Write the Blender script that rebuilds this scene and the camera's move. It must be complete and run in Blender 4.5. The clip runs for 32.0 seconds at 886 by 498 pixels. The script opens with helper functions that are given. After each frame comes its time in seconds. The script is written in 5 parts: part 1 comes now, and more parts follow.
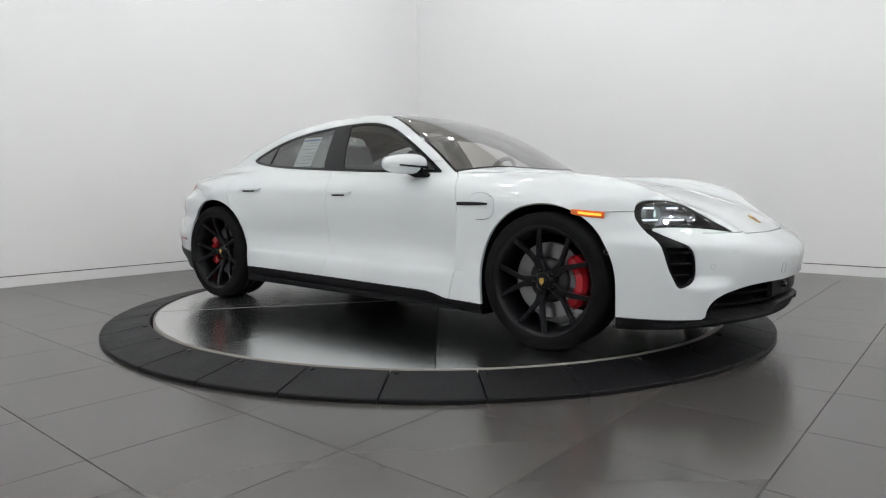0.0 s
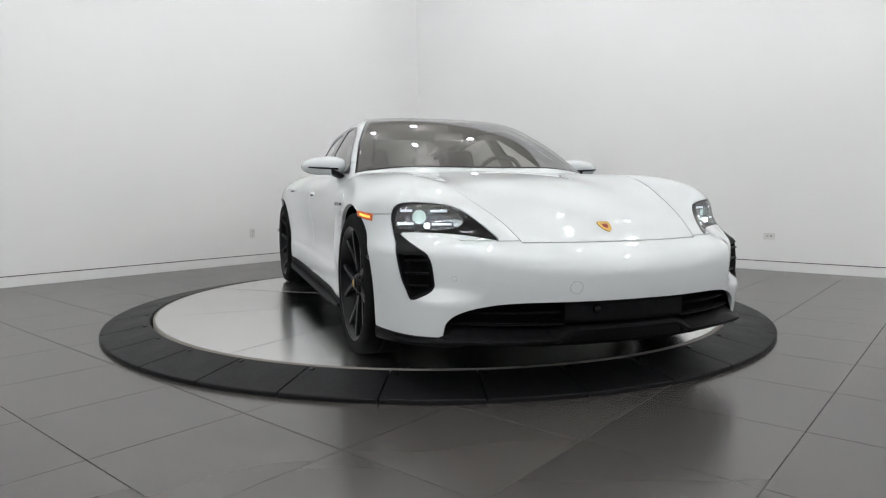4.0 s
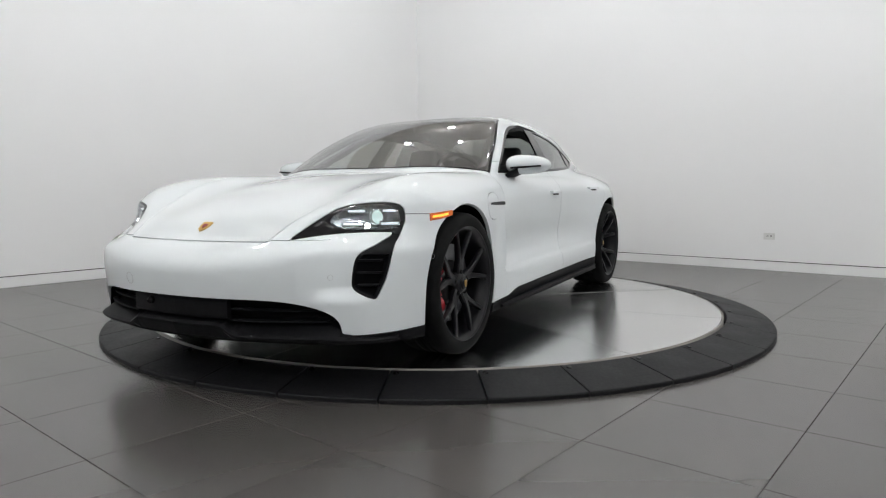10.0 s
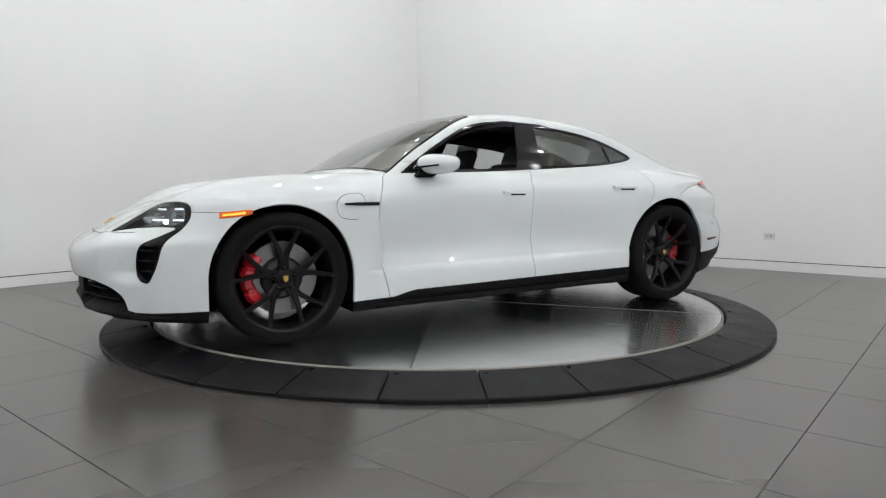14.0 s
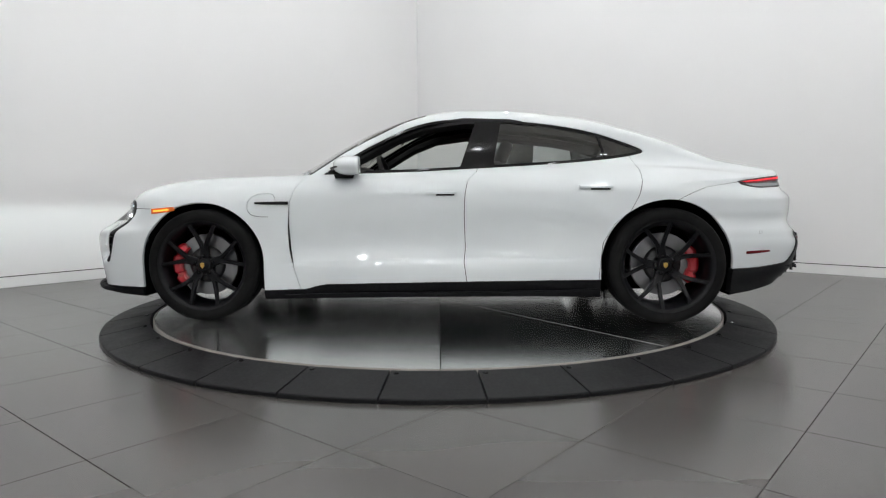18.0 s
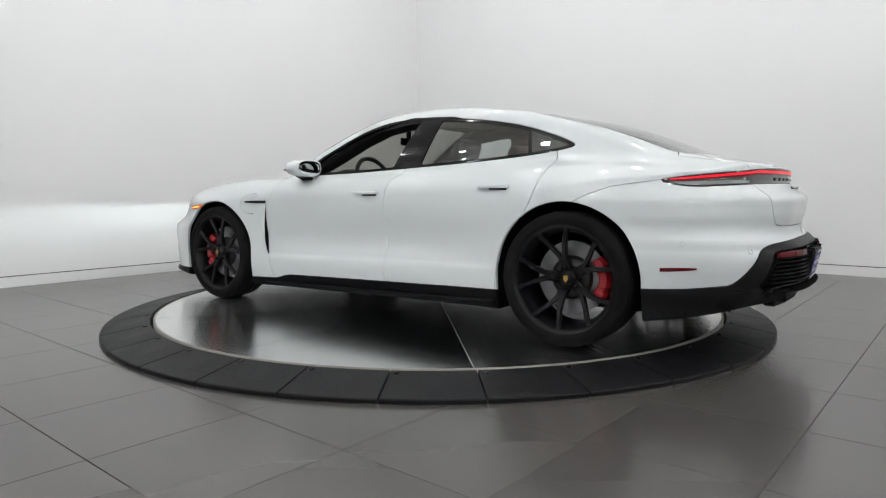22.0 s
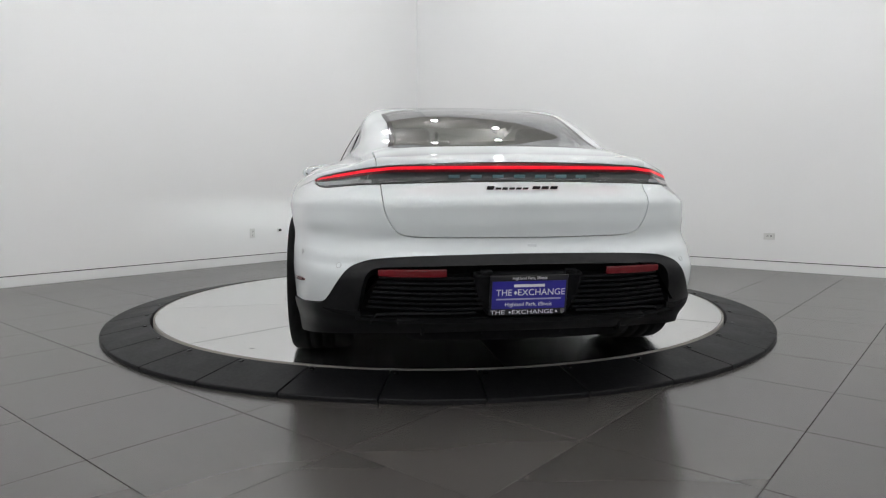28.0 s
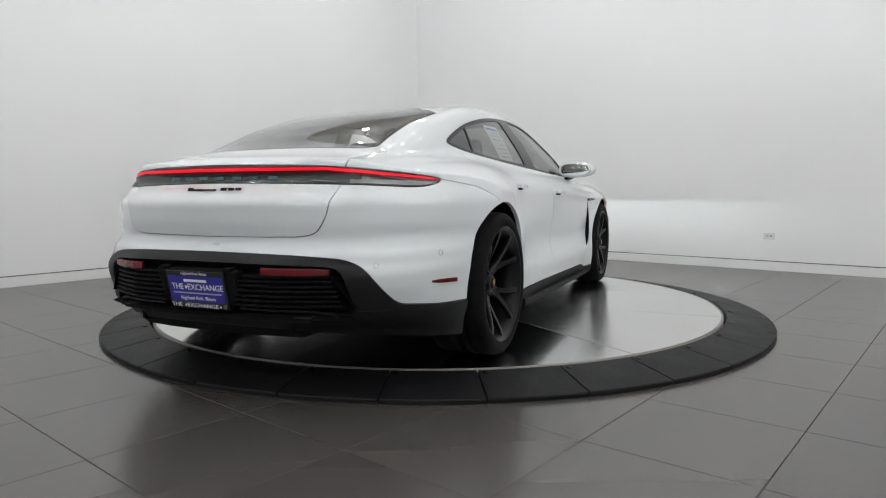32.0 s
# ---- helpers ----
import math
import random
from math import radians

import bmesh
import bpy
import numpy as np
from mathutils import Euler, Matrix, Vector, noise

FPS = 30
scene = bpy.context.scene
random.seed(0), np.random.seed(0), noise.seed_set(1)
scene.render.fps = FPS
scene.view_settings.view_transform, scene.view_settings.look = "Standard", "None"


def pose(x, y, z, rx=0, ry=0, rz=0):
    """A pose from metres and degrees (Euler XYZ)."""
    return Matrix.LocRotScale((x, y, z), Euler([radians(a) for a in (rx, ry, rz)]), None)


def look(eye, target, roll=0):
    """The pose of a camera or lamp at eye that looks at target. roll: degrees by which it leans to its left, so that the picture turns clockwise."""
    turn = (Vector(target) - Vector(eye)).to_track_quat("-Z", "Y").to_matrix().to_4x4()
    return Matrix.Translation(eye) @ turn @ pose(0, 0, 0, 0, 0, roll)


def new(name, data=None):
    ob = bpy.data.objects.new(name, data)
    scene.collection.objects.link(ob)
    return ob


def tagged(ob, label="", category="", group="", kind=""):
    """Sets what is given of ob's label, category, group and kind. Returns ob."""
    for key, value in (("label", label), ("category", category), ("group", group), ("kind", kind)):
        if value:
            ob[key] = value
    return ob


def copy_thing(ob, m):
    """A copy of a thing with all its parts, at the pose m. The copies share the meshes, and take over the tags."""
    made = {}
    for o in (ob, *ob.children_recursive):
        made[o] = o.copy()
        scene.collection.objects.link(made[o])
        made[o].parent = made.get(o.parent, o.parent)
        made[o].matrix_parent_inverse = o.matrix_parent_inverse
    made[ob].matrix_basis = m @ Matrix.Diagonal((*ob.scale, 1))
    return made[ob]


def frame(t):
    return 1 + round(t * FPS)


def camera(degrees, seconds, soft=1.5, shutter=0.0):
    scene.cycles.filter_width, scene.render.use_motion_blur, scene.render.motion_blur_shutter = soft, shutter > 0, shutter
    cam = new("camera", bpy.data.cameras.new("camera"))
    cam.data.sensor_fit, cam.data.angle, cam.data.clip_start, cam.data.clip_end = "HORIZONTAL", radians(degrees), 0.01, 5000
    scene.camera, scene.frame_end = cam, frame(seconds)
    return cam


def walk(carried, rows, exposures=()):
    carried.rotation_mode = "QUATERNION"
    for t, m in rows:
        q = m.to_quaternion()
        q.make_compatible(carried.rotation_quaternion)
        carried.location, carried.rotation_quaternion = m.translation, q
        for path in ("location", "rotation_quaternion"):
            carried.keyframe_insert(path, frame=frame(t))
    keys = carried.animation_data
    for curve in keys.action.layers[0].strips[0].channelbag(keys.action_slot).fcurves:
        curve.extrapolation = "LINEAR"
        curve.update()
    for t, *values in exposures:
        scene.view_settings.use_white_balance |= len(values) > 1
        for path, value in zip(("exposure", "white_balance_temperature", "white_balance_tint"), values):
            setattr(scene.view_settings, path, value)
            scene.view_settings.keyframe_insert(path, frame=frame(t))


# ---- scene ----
# ---------------------------------------------------------------- camera
# The disc's top lies 66 mm over the floor tiles; the tripod's lens 0.81 m over the disc.
DISC_Z = 0.066
cam = camera(68.79, 32.0, soft=1.2)
EYE = (0.0, -4.934, 0.810 + DISC_Z)
AIM = (EYE[0] + 0.00648, EYE[1] + 0.99624, EYE[2] - 0.08639)
walk(cam, [(0.0, look(EYE, AIM, -0.25)), (32.0, look(EYE, AIM, -0.25))],
     exposures=[(0.0, 0.0), (25.0, 0.0), (28.0, -0.08), (32.0, -0.10)])

# ---------------------------------------------------------------- light
world = bpy.data.worlds.new("hall")
world.use_nodes = True
world.node_tree.nodes["Background"].inputs[0].default_value = (0.5, 0.5, 0.52, 1)
world.node_tree.nodes["Background"].inputs[1].default_value = 0.05
scene.world = world
LAMP_STRENGTH = 80.0

# ---------------------------------------------------------------- materials


def material(name, colour=(0.5, 0.5, 0.5), rough=0.5, metal=0.0, coat=0.0, spec=0.5, glow=None, power=0.0):
    m = bpy.data.materials.new(name)
    m.use_nodes = True
    b = m.node_tree.nodes["Principled BSDF"]
    b.inputs["Base Color"].default_value = (*colour, 1)
    b.inputs["Roughness"].default_value = rough
    b.inputs["Metallic"].default_value = metal
    b.inputs["Coat Weight"].default_value = coat
    b.inputs["Coat Roughness"].default_value = 0.03
    b.inputs["Specular IOR Level"].default_value = spec
    if glow:
        b.inputs["Emission Color"].default_value = (*glow, 1)
        b.inputs["Emission Strength"].default_value = power
    return m


def grain(m, scale, low, high, detail=4.0, stretch=(1, 1, 1), rough=None, bump=0.0, bump_scale=None, second=None):
    """Varies a material's colour between two tones, its roughness between two values, and gives it fine relief."""
    t = m.node_tree
    b = t.nodes["Principled BSDF"]
    co = t.nodes.new("ShaderNodeTexCoord")
    mp = t.nodes.new("ShaderNodeMapping")
    mp.inputs["Scale"].default_value = stretch
    t.links.new(co.outputs["Object"], mp.inputs["Vector"])
    n = t.nodes.new("ShaderNodeTexNoise")
    n.inputs["Scale"].default_value = scale
    n.inputs["Detail"].default_value = detail
    t.links.new(mp.outputs[0], n.inputs["Vector"])
    fac = n.outputs["Fac"]
    if second:
        n2 = t.nodes.new("ShaderNodeTexNoise")
        n2.inputs["Scale"].default_value = second
        t.links.new(mp.outputs[0], n2.inputs["Vector"])
        mx = t.nodes.new("ShaderNodeMath")
        mx.operation = "MULTIPLY_ADD"
        mx.inputs[1].default_value = 0.5
        half = t.nodes.new("ShaderNodeMath")
        half.operation = "MULTIPLY"
        half.inputs[1].default_value = 0.5
        t.links.new(n2.outputs["Fac"], half.inputs[0])
        t.links.new(fac, mx.inputs[0])
        t.links.new(half.outputs[0], mx.inputs[2])
        fac = mx.outputs[0]
    r = t.nodes.new("ShaderNodeValToRGB")
    r.color_ramp.elements[0].position, r.color_ramp.elements[1].position = 0.3, 0.7
    r.color_ramp.elements[0].color = (*low, 1)
    r.color_ramp.elements[1].color = (*high, 1)
    t.links.new(fac, r.inputs[0])
    t.links.new(r.outputs[0], b.inputs["Base Color"])
    if rough:
        rr = t.nodes.new("ShaderNodeMapRange")
        rr.inputs["From Min"].default_value, rr.inputs["From Max"].default_value = 0.3, 0.7
        rr.inputs["To Min"].default_value, rr.inputs["To Max"].default_value = rough
        t.links.new(fac, rr.inputs[0])
        t.links.new(rr.outputs[0], b.inputs["Roughness"])
    if bump:
        nb = t.nodes.new("ShaderNodeTexNoise")
        nb.inputs["Scale"].default_value = bump_scale or scale * 3
        nb.inputs["Detail"].default_value = 3
        t.links.new(mp.outputs[0], nb.inputs["Vector"])
        bp = t.nodes.new("ShaderNodeBump")
        bp.inputs["Strength"].default_value = bump
        bp.inputs["Distance"].default_value = 0.002
        t.links.new(nb.outputs["Fac"], bp.inputs["Height"])
        t.links.new(bp.outputs[0], b.inputs["Normal"])
    return m


def per_piece(m, spread=0.12):
    """Lets every piece of a material differ a little in tone."""
    t = m.node_tree
    b = t.nodes["Principled BSDF"]
    src = b.inputs["Base Color"].links[0].from_socket
    info = t.nodes.new("ShaderNodeObjectInfo")
    mr = t.nodes.new("ShaderNodeMapRange")
    mr.inputs["To Min"].default_value, mr.inputs["To Max"].default_value = 1 - spread, 1 + spread
    t.links.new(info.outputs["Random"], mr.inputs[0])
    hs = t.nodes.new("ShaderNodeHueSaturation")
    t.links.new(mr.outputs[0], hs.inputs["Value"])
    t.links.new(src, hs.inputs["Color"])
    t.links.new(hs.outputs[0], b.inputs["Base Color"])
    return m


def glass_sheet(name, tint, base=0.08, gloss=1.0):
    """A thin pane: clear through, and a mirror by as much as its angle gives."""
    m = bpy.data.materials.new(name)
    m.use_nodes = True
    t = m.node_tree
    t.nodes.remove(t.nodes["Principled BSDF"])
    tr = t.nodes.new("ShaderNodeBsdfTransparent")
    tr.inputs[0].default_value = (*tint, 1)
    gl = t.nodes.new("ShaderNodeBsdfGlossy")
    gl.inputs["Roughness"].default_value = 0.01
    gl.inputs["Color"].default_value = (gloss, gloss, gloss, 1)
    lw = t.nodes.new("ShaderNodeLayerWeight")
    lw.inputs[0].default_value = 0.5
    pw = t.nodes.new("ShaderNodeMath")
    pw.operation = "POWER"
    pw.inputs[1].default_value = 4.6
    ma = t.nodes.new("ShaderNodeMath")
    ma.operation = "MULTIPLY_ADD"
    ma.inputs[1].default_value, ma.inputs[2].default_value = 1 - base, base
    mx = t.nodes.new("ShaderNodeMixShader")
    t.links.new(lw.outputs["Facing"], pw.inputs[0])
    t.links.new(pw.outputs[0], ma.inputs[0])
    t.links.new(ma.outputs[0], mx.inputs[0])
    t.links.new(tr.outputs[0], mx.inputs[1])
    t.links.new(gl.outputs[0], mx.inputs[2])
    t.links.new(mx.outputs[0], t.nodes["Material Output"].inputs[0])
    return m


WALL = grain(material("wall_paint", rough=0.6), 0.7, (0.832, 0.832, 0.825), (0.848, 0.848, 0.842), bump=0.05, bump_scale=90)
TRIM = grain(material("trim_paint", rough=0.4), 3.0, (0.78, 0.78, 0.77), (0.84, 0.84, 0.83))
CEIL = grain(material("ceiling_paint", rough=0.9), 1.0, (0.68, 0.65, 0.60), (0.74, 0.71, 0.66))
TILE = per_piece(grain(material("porcelain_tile", rough=0.24, spec=0.8), 0.9, (0.062, 0.056, 0.053), (0.076, 0.070, 0.066), detail=2.0), 0.07)
GROUT = grain(material("grout", rough=0.9), 30, (0.016, 0.013, 0.011), (0.026, 0.021, 0.018))
RUBBER = per_piece(grain(material("ramp_rubber", rough=0.5, spec=0.13), 5, (0.008, 0.008, 0.009), (0.013, 0.013, 0.014), second=60, rough=(0.42, 0.58), bump=0.12, bump_scale=150), 0.1)
PAINT = grain(material("white_paint", rough=0.5, coat=1.0, spec=0.2), 0.6, (0.672, 0.708, 0.717), (0.687, 0.723, 0.732))
BLACK = grain(material("satin_black_plastic", rough=0.5, spec=0.09), 40, (0.004, 0.004, 0.0045), (0.008, 0.008, 0.009), bump=0.08, bump_scale=400)
GLOSS = material("gloss_black", (0.006, 0.006, 0.007), 0.08, spec=0.25)
CAVITY = material("dark_lining", (0.006, 0.006, 0.0065), 0.95, spec=0.05)
TYRE = grain(material("tyre_rubber", rough=0.75, spec=0.08), 12, (0.006, 0.006, 0.006), (0.010, 0.010, 0.010), bump=0.1, bump_scale=120)
RIM = material("satin_black_alloy", (0.0045, 0.0045, 0.0055), 0.32, spec=0.2)
TRIM_BLACK = grain(material("grained_trim", rough=0.45, spec=0.2), 40, (0.008, 0.0083, 0.009), (0.012, 0.0123, 0.013), bump=0.08, bump_scale=400)
STEEL = grain(material("brake_steel", rough=0.3, metal=1.0), 8, (0.20, 0.20, 0.205), (0.28, 0.28, 0.29), detail=1.0)
RED = material("red_caliper", (0.42, 0.010, 0.018), 0.3, coat=0.8)

# ---------------------------------------------------------------- building helpers


def finish(name, bm, mat, parent=None, label="", smooth=True):
    me = bpy.data.meshes.new(name)
    bm.normal_update()
    bm.to_mesh(me)
    bm.free()
    me.materials.append(mat)
    if smooth:
        me.polygons.foreach_set("use_smooth", [True] * len(me.polygons))
    ob = new(name, me)
    if parent:
        ob.parent = parent
    if label:
        tagged(ob, label)
    return ob


def part(name, bm, mat, parent, label="", smooth=False):
    return finish(name, bm, mat, parent, label, smooth)


def box(size, at=(0, 0, 0), bevel=0.0, turn=None, segments=2):
    bm = bmesh.new()
    bmesh.ops.create_cube(bm, size=1.0)
    bmesh.ops.scale(bm, vec=size, verts=bm.verts)
    if bevel:
        bmesh.ops.bevel(bm, geom=bm.edges[:], offset=bevel, segments=segments, affect="EDGES", profile=0.5)
    if turn is not None:
        bmesh.ops.transform(bm, matrix=turn, verts=bm.verts)
    bmesh.ops.translate(bm, vec=at, verts=bm.verts)
    return bm


def lathe(profile, steps, axis="y", closed=False):
    """Turns (radius, offset) pairs about an axis."""
    bm = bmesh.new()
    rings = []
    for i in range(steps):
        a = 2 * math.pi * i / steps
        c, s = math.cos(a), math.sin(a)
        if axis == "y":
            rings.append([bm.verts.new((r * c, o, r * s)) for r, o in profile])
        else:
            rings.append([bm.verts.new((r * c, r * s, o)) for r, o in profile])
    n = len(profile)
    for i in range(steps):
        a, b = rings[i], rings[(i + 1) % steps]
        for j in range(n if closed else n - 1):
            k = (j + 1) % n
            bm.faces.new((a[j], a[k], b[k], b[j]))
    bmesh.ops.remove_doubles(bm, verts=bm.verts, dist=1e-6)
    bmesh.ops.recalc_face_normals(bm, faces=bm.faces)
    return bm


def prism(outline, depth, bevel=0.0):
    """A flat outline (x, y pairs) raised to a depth along z."""
    bm = bmesh.new()
    vs = [bm.verts.new((x, y, 0)) for x, y in outline]
    f = bm.faces.new(vs)
    r = bmesh.ops.extrude_face_region(bm, geom=[f])
    bmesh.ops.translate(bm, vec=(0, 0, depth), verts=[v for v in r["geom"] if isinstance(v, bmesh.types.BMVert)])
    bmesh.ops.recalc_face_normals(bm, faces=bm.faces)
    if bevel:
        bmesh.ops.bevel(bm, geom=bm.edges[:], offset=bevel, segments=2, affect="EDGES", profile=0.5)
    return bm


def moved(bm, m):
    bmesh.ops.transform(bm, matrix=m, verts=bm.verts)
    return bm


def merged(*parts):
    out = bmesh.new()
    for b in parts:
        me = bpy.data.meshes.new("tmp")
        b.to_mesh(me)
        b.free()
        out.from_mesh(me)
        bpy.data.meshes.remove(me)
    return out


# ---------------------------------------------------------------- the hall
# Its axes are turned by the tile grid's angle; a runs along the back-left wall, b along the back-right one.
TURN = radians(49.77)
HALL = Matrix.Rotation(TURN, 4, "Z")
WALL_L = 3.875    # distance of the back-left wall from the turntable's centre
WALL_R = 4.07     # distance of the back-right wall
NEAR_A, NEAR_B, TALL = -9.9, -9.9, 4.6


def hall_box(name, a0, a1, b0, b1, z0, z1, mat, label="", category="", bevel=0.0):
    bm = box((a1 - a0, b1 - b0, z1 - z0), ((a0 + a1) / 2, (b0 + b1) / 2, (z0 + z1) / 2), bevel)
    ob = finish(name, bm, mat, smooth=False)
    ob.matrix_world = HALL
    return tagged(ob, label, category, kind="structure")


A1, B1 = WALL_R, WALL_L
hall_box("wall_west", NEAR_A - 0.2, A1 + 0.2, B1, B1 + 0.2, 0.0, TALL, WALL, "tall unseen white wall, assumed, that closes the hall and bounces light behind the turntable", "wall")
hall_box("wall_north", A1, A1 + 0.2, NEAR_B - 0.2, B1 - 0.001, 0.0, TALL, WALL, "tall unseen white wall, assumed, that closes the hall and bounces light with one socket", "wall")
# two assumed walls out of view; their distance was set for the bounce light
hall_box("unseen_wall_south", NEAR_A - 0.2, NEAR_A, NEAR_B - 0.2, B1 - 0.001, 0.0, TALL, WALL, "unseen white wall, assumed, that closes the hall and bounces light", "wall")
hall_box("unseen_wall_east", NEAR_A, A1 - 0.001, NEAR_B - 0.2, NEAR_B, 0.0, TALL, WALL, "unseen white wall, assumed, that closes the hall and bounces light", "wall")
hall_box("ceiling", NEAR_A - 0.2, A1 + 0.2, NEAR_B - 0.2, B1 + 0.2, TALL, TALL + 0.2, CEIL, "grey painted ceiling", "ceiling")
# skirting: a flush white board under a narrow dark strip that paints the reveal's shade
for name, box4 in (("baseboard", (NEAR_A, A1 - 0.013, B1 - 0.012, B1 - 0.0005)), ("baseboard", (A1 - 0.012, A1 - 0.0005, NEAR_B, B1 - 0.013))):
    hall_box(name, *box4, 0.0, 0.1000, TRIM, "white painted skirting board under a dark shadow gap", "baseboard", bevel=0.002)
for name, box4 in (("trim", (NEAR_A, A1 - 0.013, B1 - 0.006, B1 - 0.0007)), ("trim", (A1 - 0.006, A1 - 0.0007, NEAR_B, B1 - 0.013))):
    hall_box(name, *box4, 0.1003, 0.1075, CAVITY, "dark metal shadow gap over the skirting", "trim")
hall_box("ground", NEAR_A, A1, NEAR_B, B1, -0.2, -0.0016, GROUT, "dark grout bed under the floor tiles", "floor")

# floor tiles on a 0.593 m grid, with narrow dark joints
floor = tagged(new("floor"), "grey matt porcelain floor tiles laid in a square grid", "floor", kind="structure")
floor.matrix_world = HALL
PITCH = 0.5934
tile_mesh = box((PITCH - 0.0036, PITCH - 0.0036, 0.02), (0, 0, -0.0102), 0.0006, segments=1)
me = bpy.data.meshes.new("tile")
tile_mesh.to_mesh(me)
tile_mesh.free()
me.materials.append(TILE)
corner = HALL.inverted() @ Vector((-0.334, -2.782, 0))
for i in range(-26, 26):
    for j in range(-26, 26):
        a, b = corner.x + PITCH * (i + 0.5), corner.y + PITCH * (j + 0.5)
        if NEAR_A - 0.3 < a < A1 + 0.3 and NEAR_B - 0.3 < b < B1 + 0.3 and math.hypot(a, b) > 1.6:
            t = new("tile", me)
            t.parent = floor
            t.location = (a, b, 0)

# globe lamps on short stems under the ceiling: form assumed, rear rows added to brighten the car's sides
LAMP_GLOW = material("lamp_glow", (1, 1, 1), glow=(0.958, 0.985, 1.028), power=LAMP_STRENGTH)
LAMP_RIM = material("lamp_rim", (0.6, 0.6, 0.6), 0.4)
proto = None
for i in range(9):
    for j in range(9):
        a, b = -8.63 + 1.40 * i, -8.83 + 1.40 * j
        m = HALL @ Matrix.Translation((a, b, TALL))
        if proto is None:
            proto = tagged(new("pendant_light"), "round white globe lamp out of view, its globe and stem assumed, switched on", "ceiling light", "ceiling globe lamps")
            part("canopy", lathe([(0.0001, 0.0), (0.06, 0.0), (0.06, -0.02), (0.012, -0.03), (0.012, -0.23), (0.0001, -0.23)], 20, "z"), LAMP_RIM, proto, smooth=True)
            part("globe", lathe([(0.060 * math.sin(math.pi * k / 12) + 0.0001, -0.285 + 0.060 * math.cos(math.pi * k / 12)) for k in range(13)], 20, "z"), LAMP_GLOW, proto, smooth=True)
            proto.matrix_world = m
        else:
            copy_thing(proto, m)

# ---------------------------------------------------------------- turntable
RING_IN, RING_OUT = 2.03, 2.318
ring = tagged(new("turntable_ring"), "fixed black rubber ramp ring around the turntable", "ramp ring")


def ramp_piece():
    """One of the 32 ramp pieces: a sloped slab with a raised inner kerb edge."""
    half = radians(360 / 32 / 2) - 0.0020
    prof = ((RING_IN, 0.003), (RING_IN, DISC_Z - 0.004), (RING_IN + 0.004, DISC_Z), (RING_OUT - 0.010, 0.024), (RING_OUT - 0.003, 0.022), (RING_OUT, 0.017), (RING_OUT, 0.001))
    bm = bmesh.new()
    steps = 6
    rows = []
    for s in range(steps + 1):
        a = -half + 2 * half * s / steps
        rows.append([bm.verts.new((r * math.cos(a), r * math.sin(a), z)) for r, z in prof])
    for a, b in zip(rows, rows[1:]):
        for k in range(len(prof) - 1):
            bm.faces.new((a[k], b[k], b[k + 1], a[k + 1]))
    bm.faces.new(rows[0])
    bm.faces.new(list(reversed(rows[-1])))
    bmesh.ops.recalc_face_normals(bm, faces=bm.faces)
    return bm


bm = ramp_piece()
piece = bpy.data.meshes.new("ramp_segment")
bm.to_mesh(piece)
bm.free()
piece.materials.append(RUBBER)
bm = lathe([(0.0001, 0.004), (0.010, 0.004), (0.013, 0.0), (0.013, -0.006)], 12, "z")
screw = bpy.data.meshes.new("screw")
bm.to_mesh(screw)
bm.free()
screw.materials.append(GLOSS)
SLOPE = math.atan2(DISC_Z - 0.024, RING_OUT - RING_IN - 0.014)
for i in range(32):
    ang = -85.1 + 11.25 * (i + 0.5)
    s = new("ramp_segment", piece)
    s.parent = ring
    s.rotation_euler = (0, 0, radians(ang))
    b = new("screw", screw)
    b.parent = s
    aa = radians(-360 / 32 / 2 + 0.9)
    rr = RING_IN + 0.035
    b.location = (rr * math.cos(aa), rr * math.sin(aa), DISC_Z - math.tan(SLOPE) * 0.031 + 0.001)
    b.rotation_euler = (0, SLOPE, 0)

# ---------------------------------------------------------------- wall fittings
PLASTIC = grain(material("white_plastic", rough=0.35), 9, (0.66, 0.66, 0.64), (0.72, 0.72, 0.70))
SLOT = material("socket_slot", (0.05, 0.045, 0.04), 0.6)


def fitting(name, label, category, m, width, height, holes):
    """A bevelled cover plate on a wall; local x along the wall, y up, z out of it."""
    ob = tagged(new(name), label, category)
    part("cover_plate", box((width, height, 0.008), (0, 0, 0.004), 0.003), PLASTIC, ob)
    for x, y, w, h in holes:
        part("slot", box((w, h, 0.002), (x, y, 0.0085)), SLOT, ob)
    ob.matrix_world = HALL @ m
    return ob


ON_NORTH = Matrix(((0, 0, -1, A1), (-1, 0, 0, -1.371), (0, 1, 0, 0.379), (0, 0, 0, 1)))
ON_WEST = Matrix(((1, 0, 0, 0.943), (0, 0, -1, B1), (0, 1, 0, 0.381), (0, 0, 0, 1)))
fitting("wall_socket", "white double wall socket above the skirting", "socket", ON_NORTH, 0.115, 0.072, [(-0.022, 0.004, 0.006, 0.014), (-0.012, 0.004, 0.006, 0.014), (0.016, 0.004, 0.006, 0.014), (0.026, 0.004, 0.006, 0.014)])
fitting("wall_socket", "white upright wall socket above the skirting", "socket", ON_WEST, 0.072, 0.115, [(0, 0.024, 0.020, 0.004), (0, 0.014, 0.010, 0.006), (0, -0.022, 0.020, 0.004), (0, -0.032, 0.010, 0.006)])
ON_WEST_2 = ON_WEST.copy()
ON_WEST_2.translation = (1.3466, B1, 0.402)
knob = fitting("wall_outlet", "small white wall plate with a dark round knob", "wall outlet", ON_WEST_2, 0.05, 0.05, [])
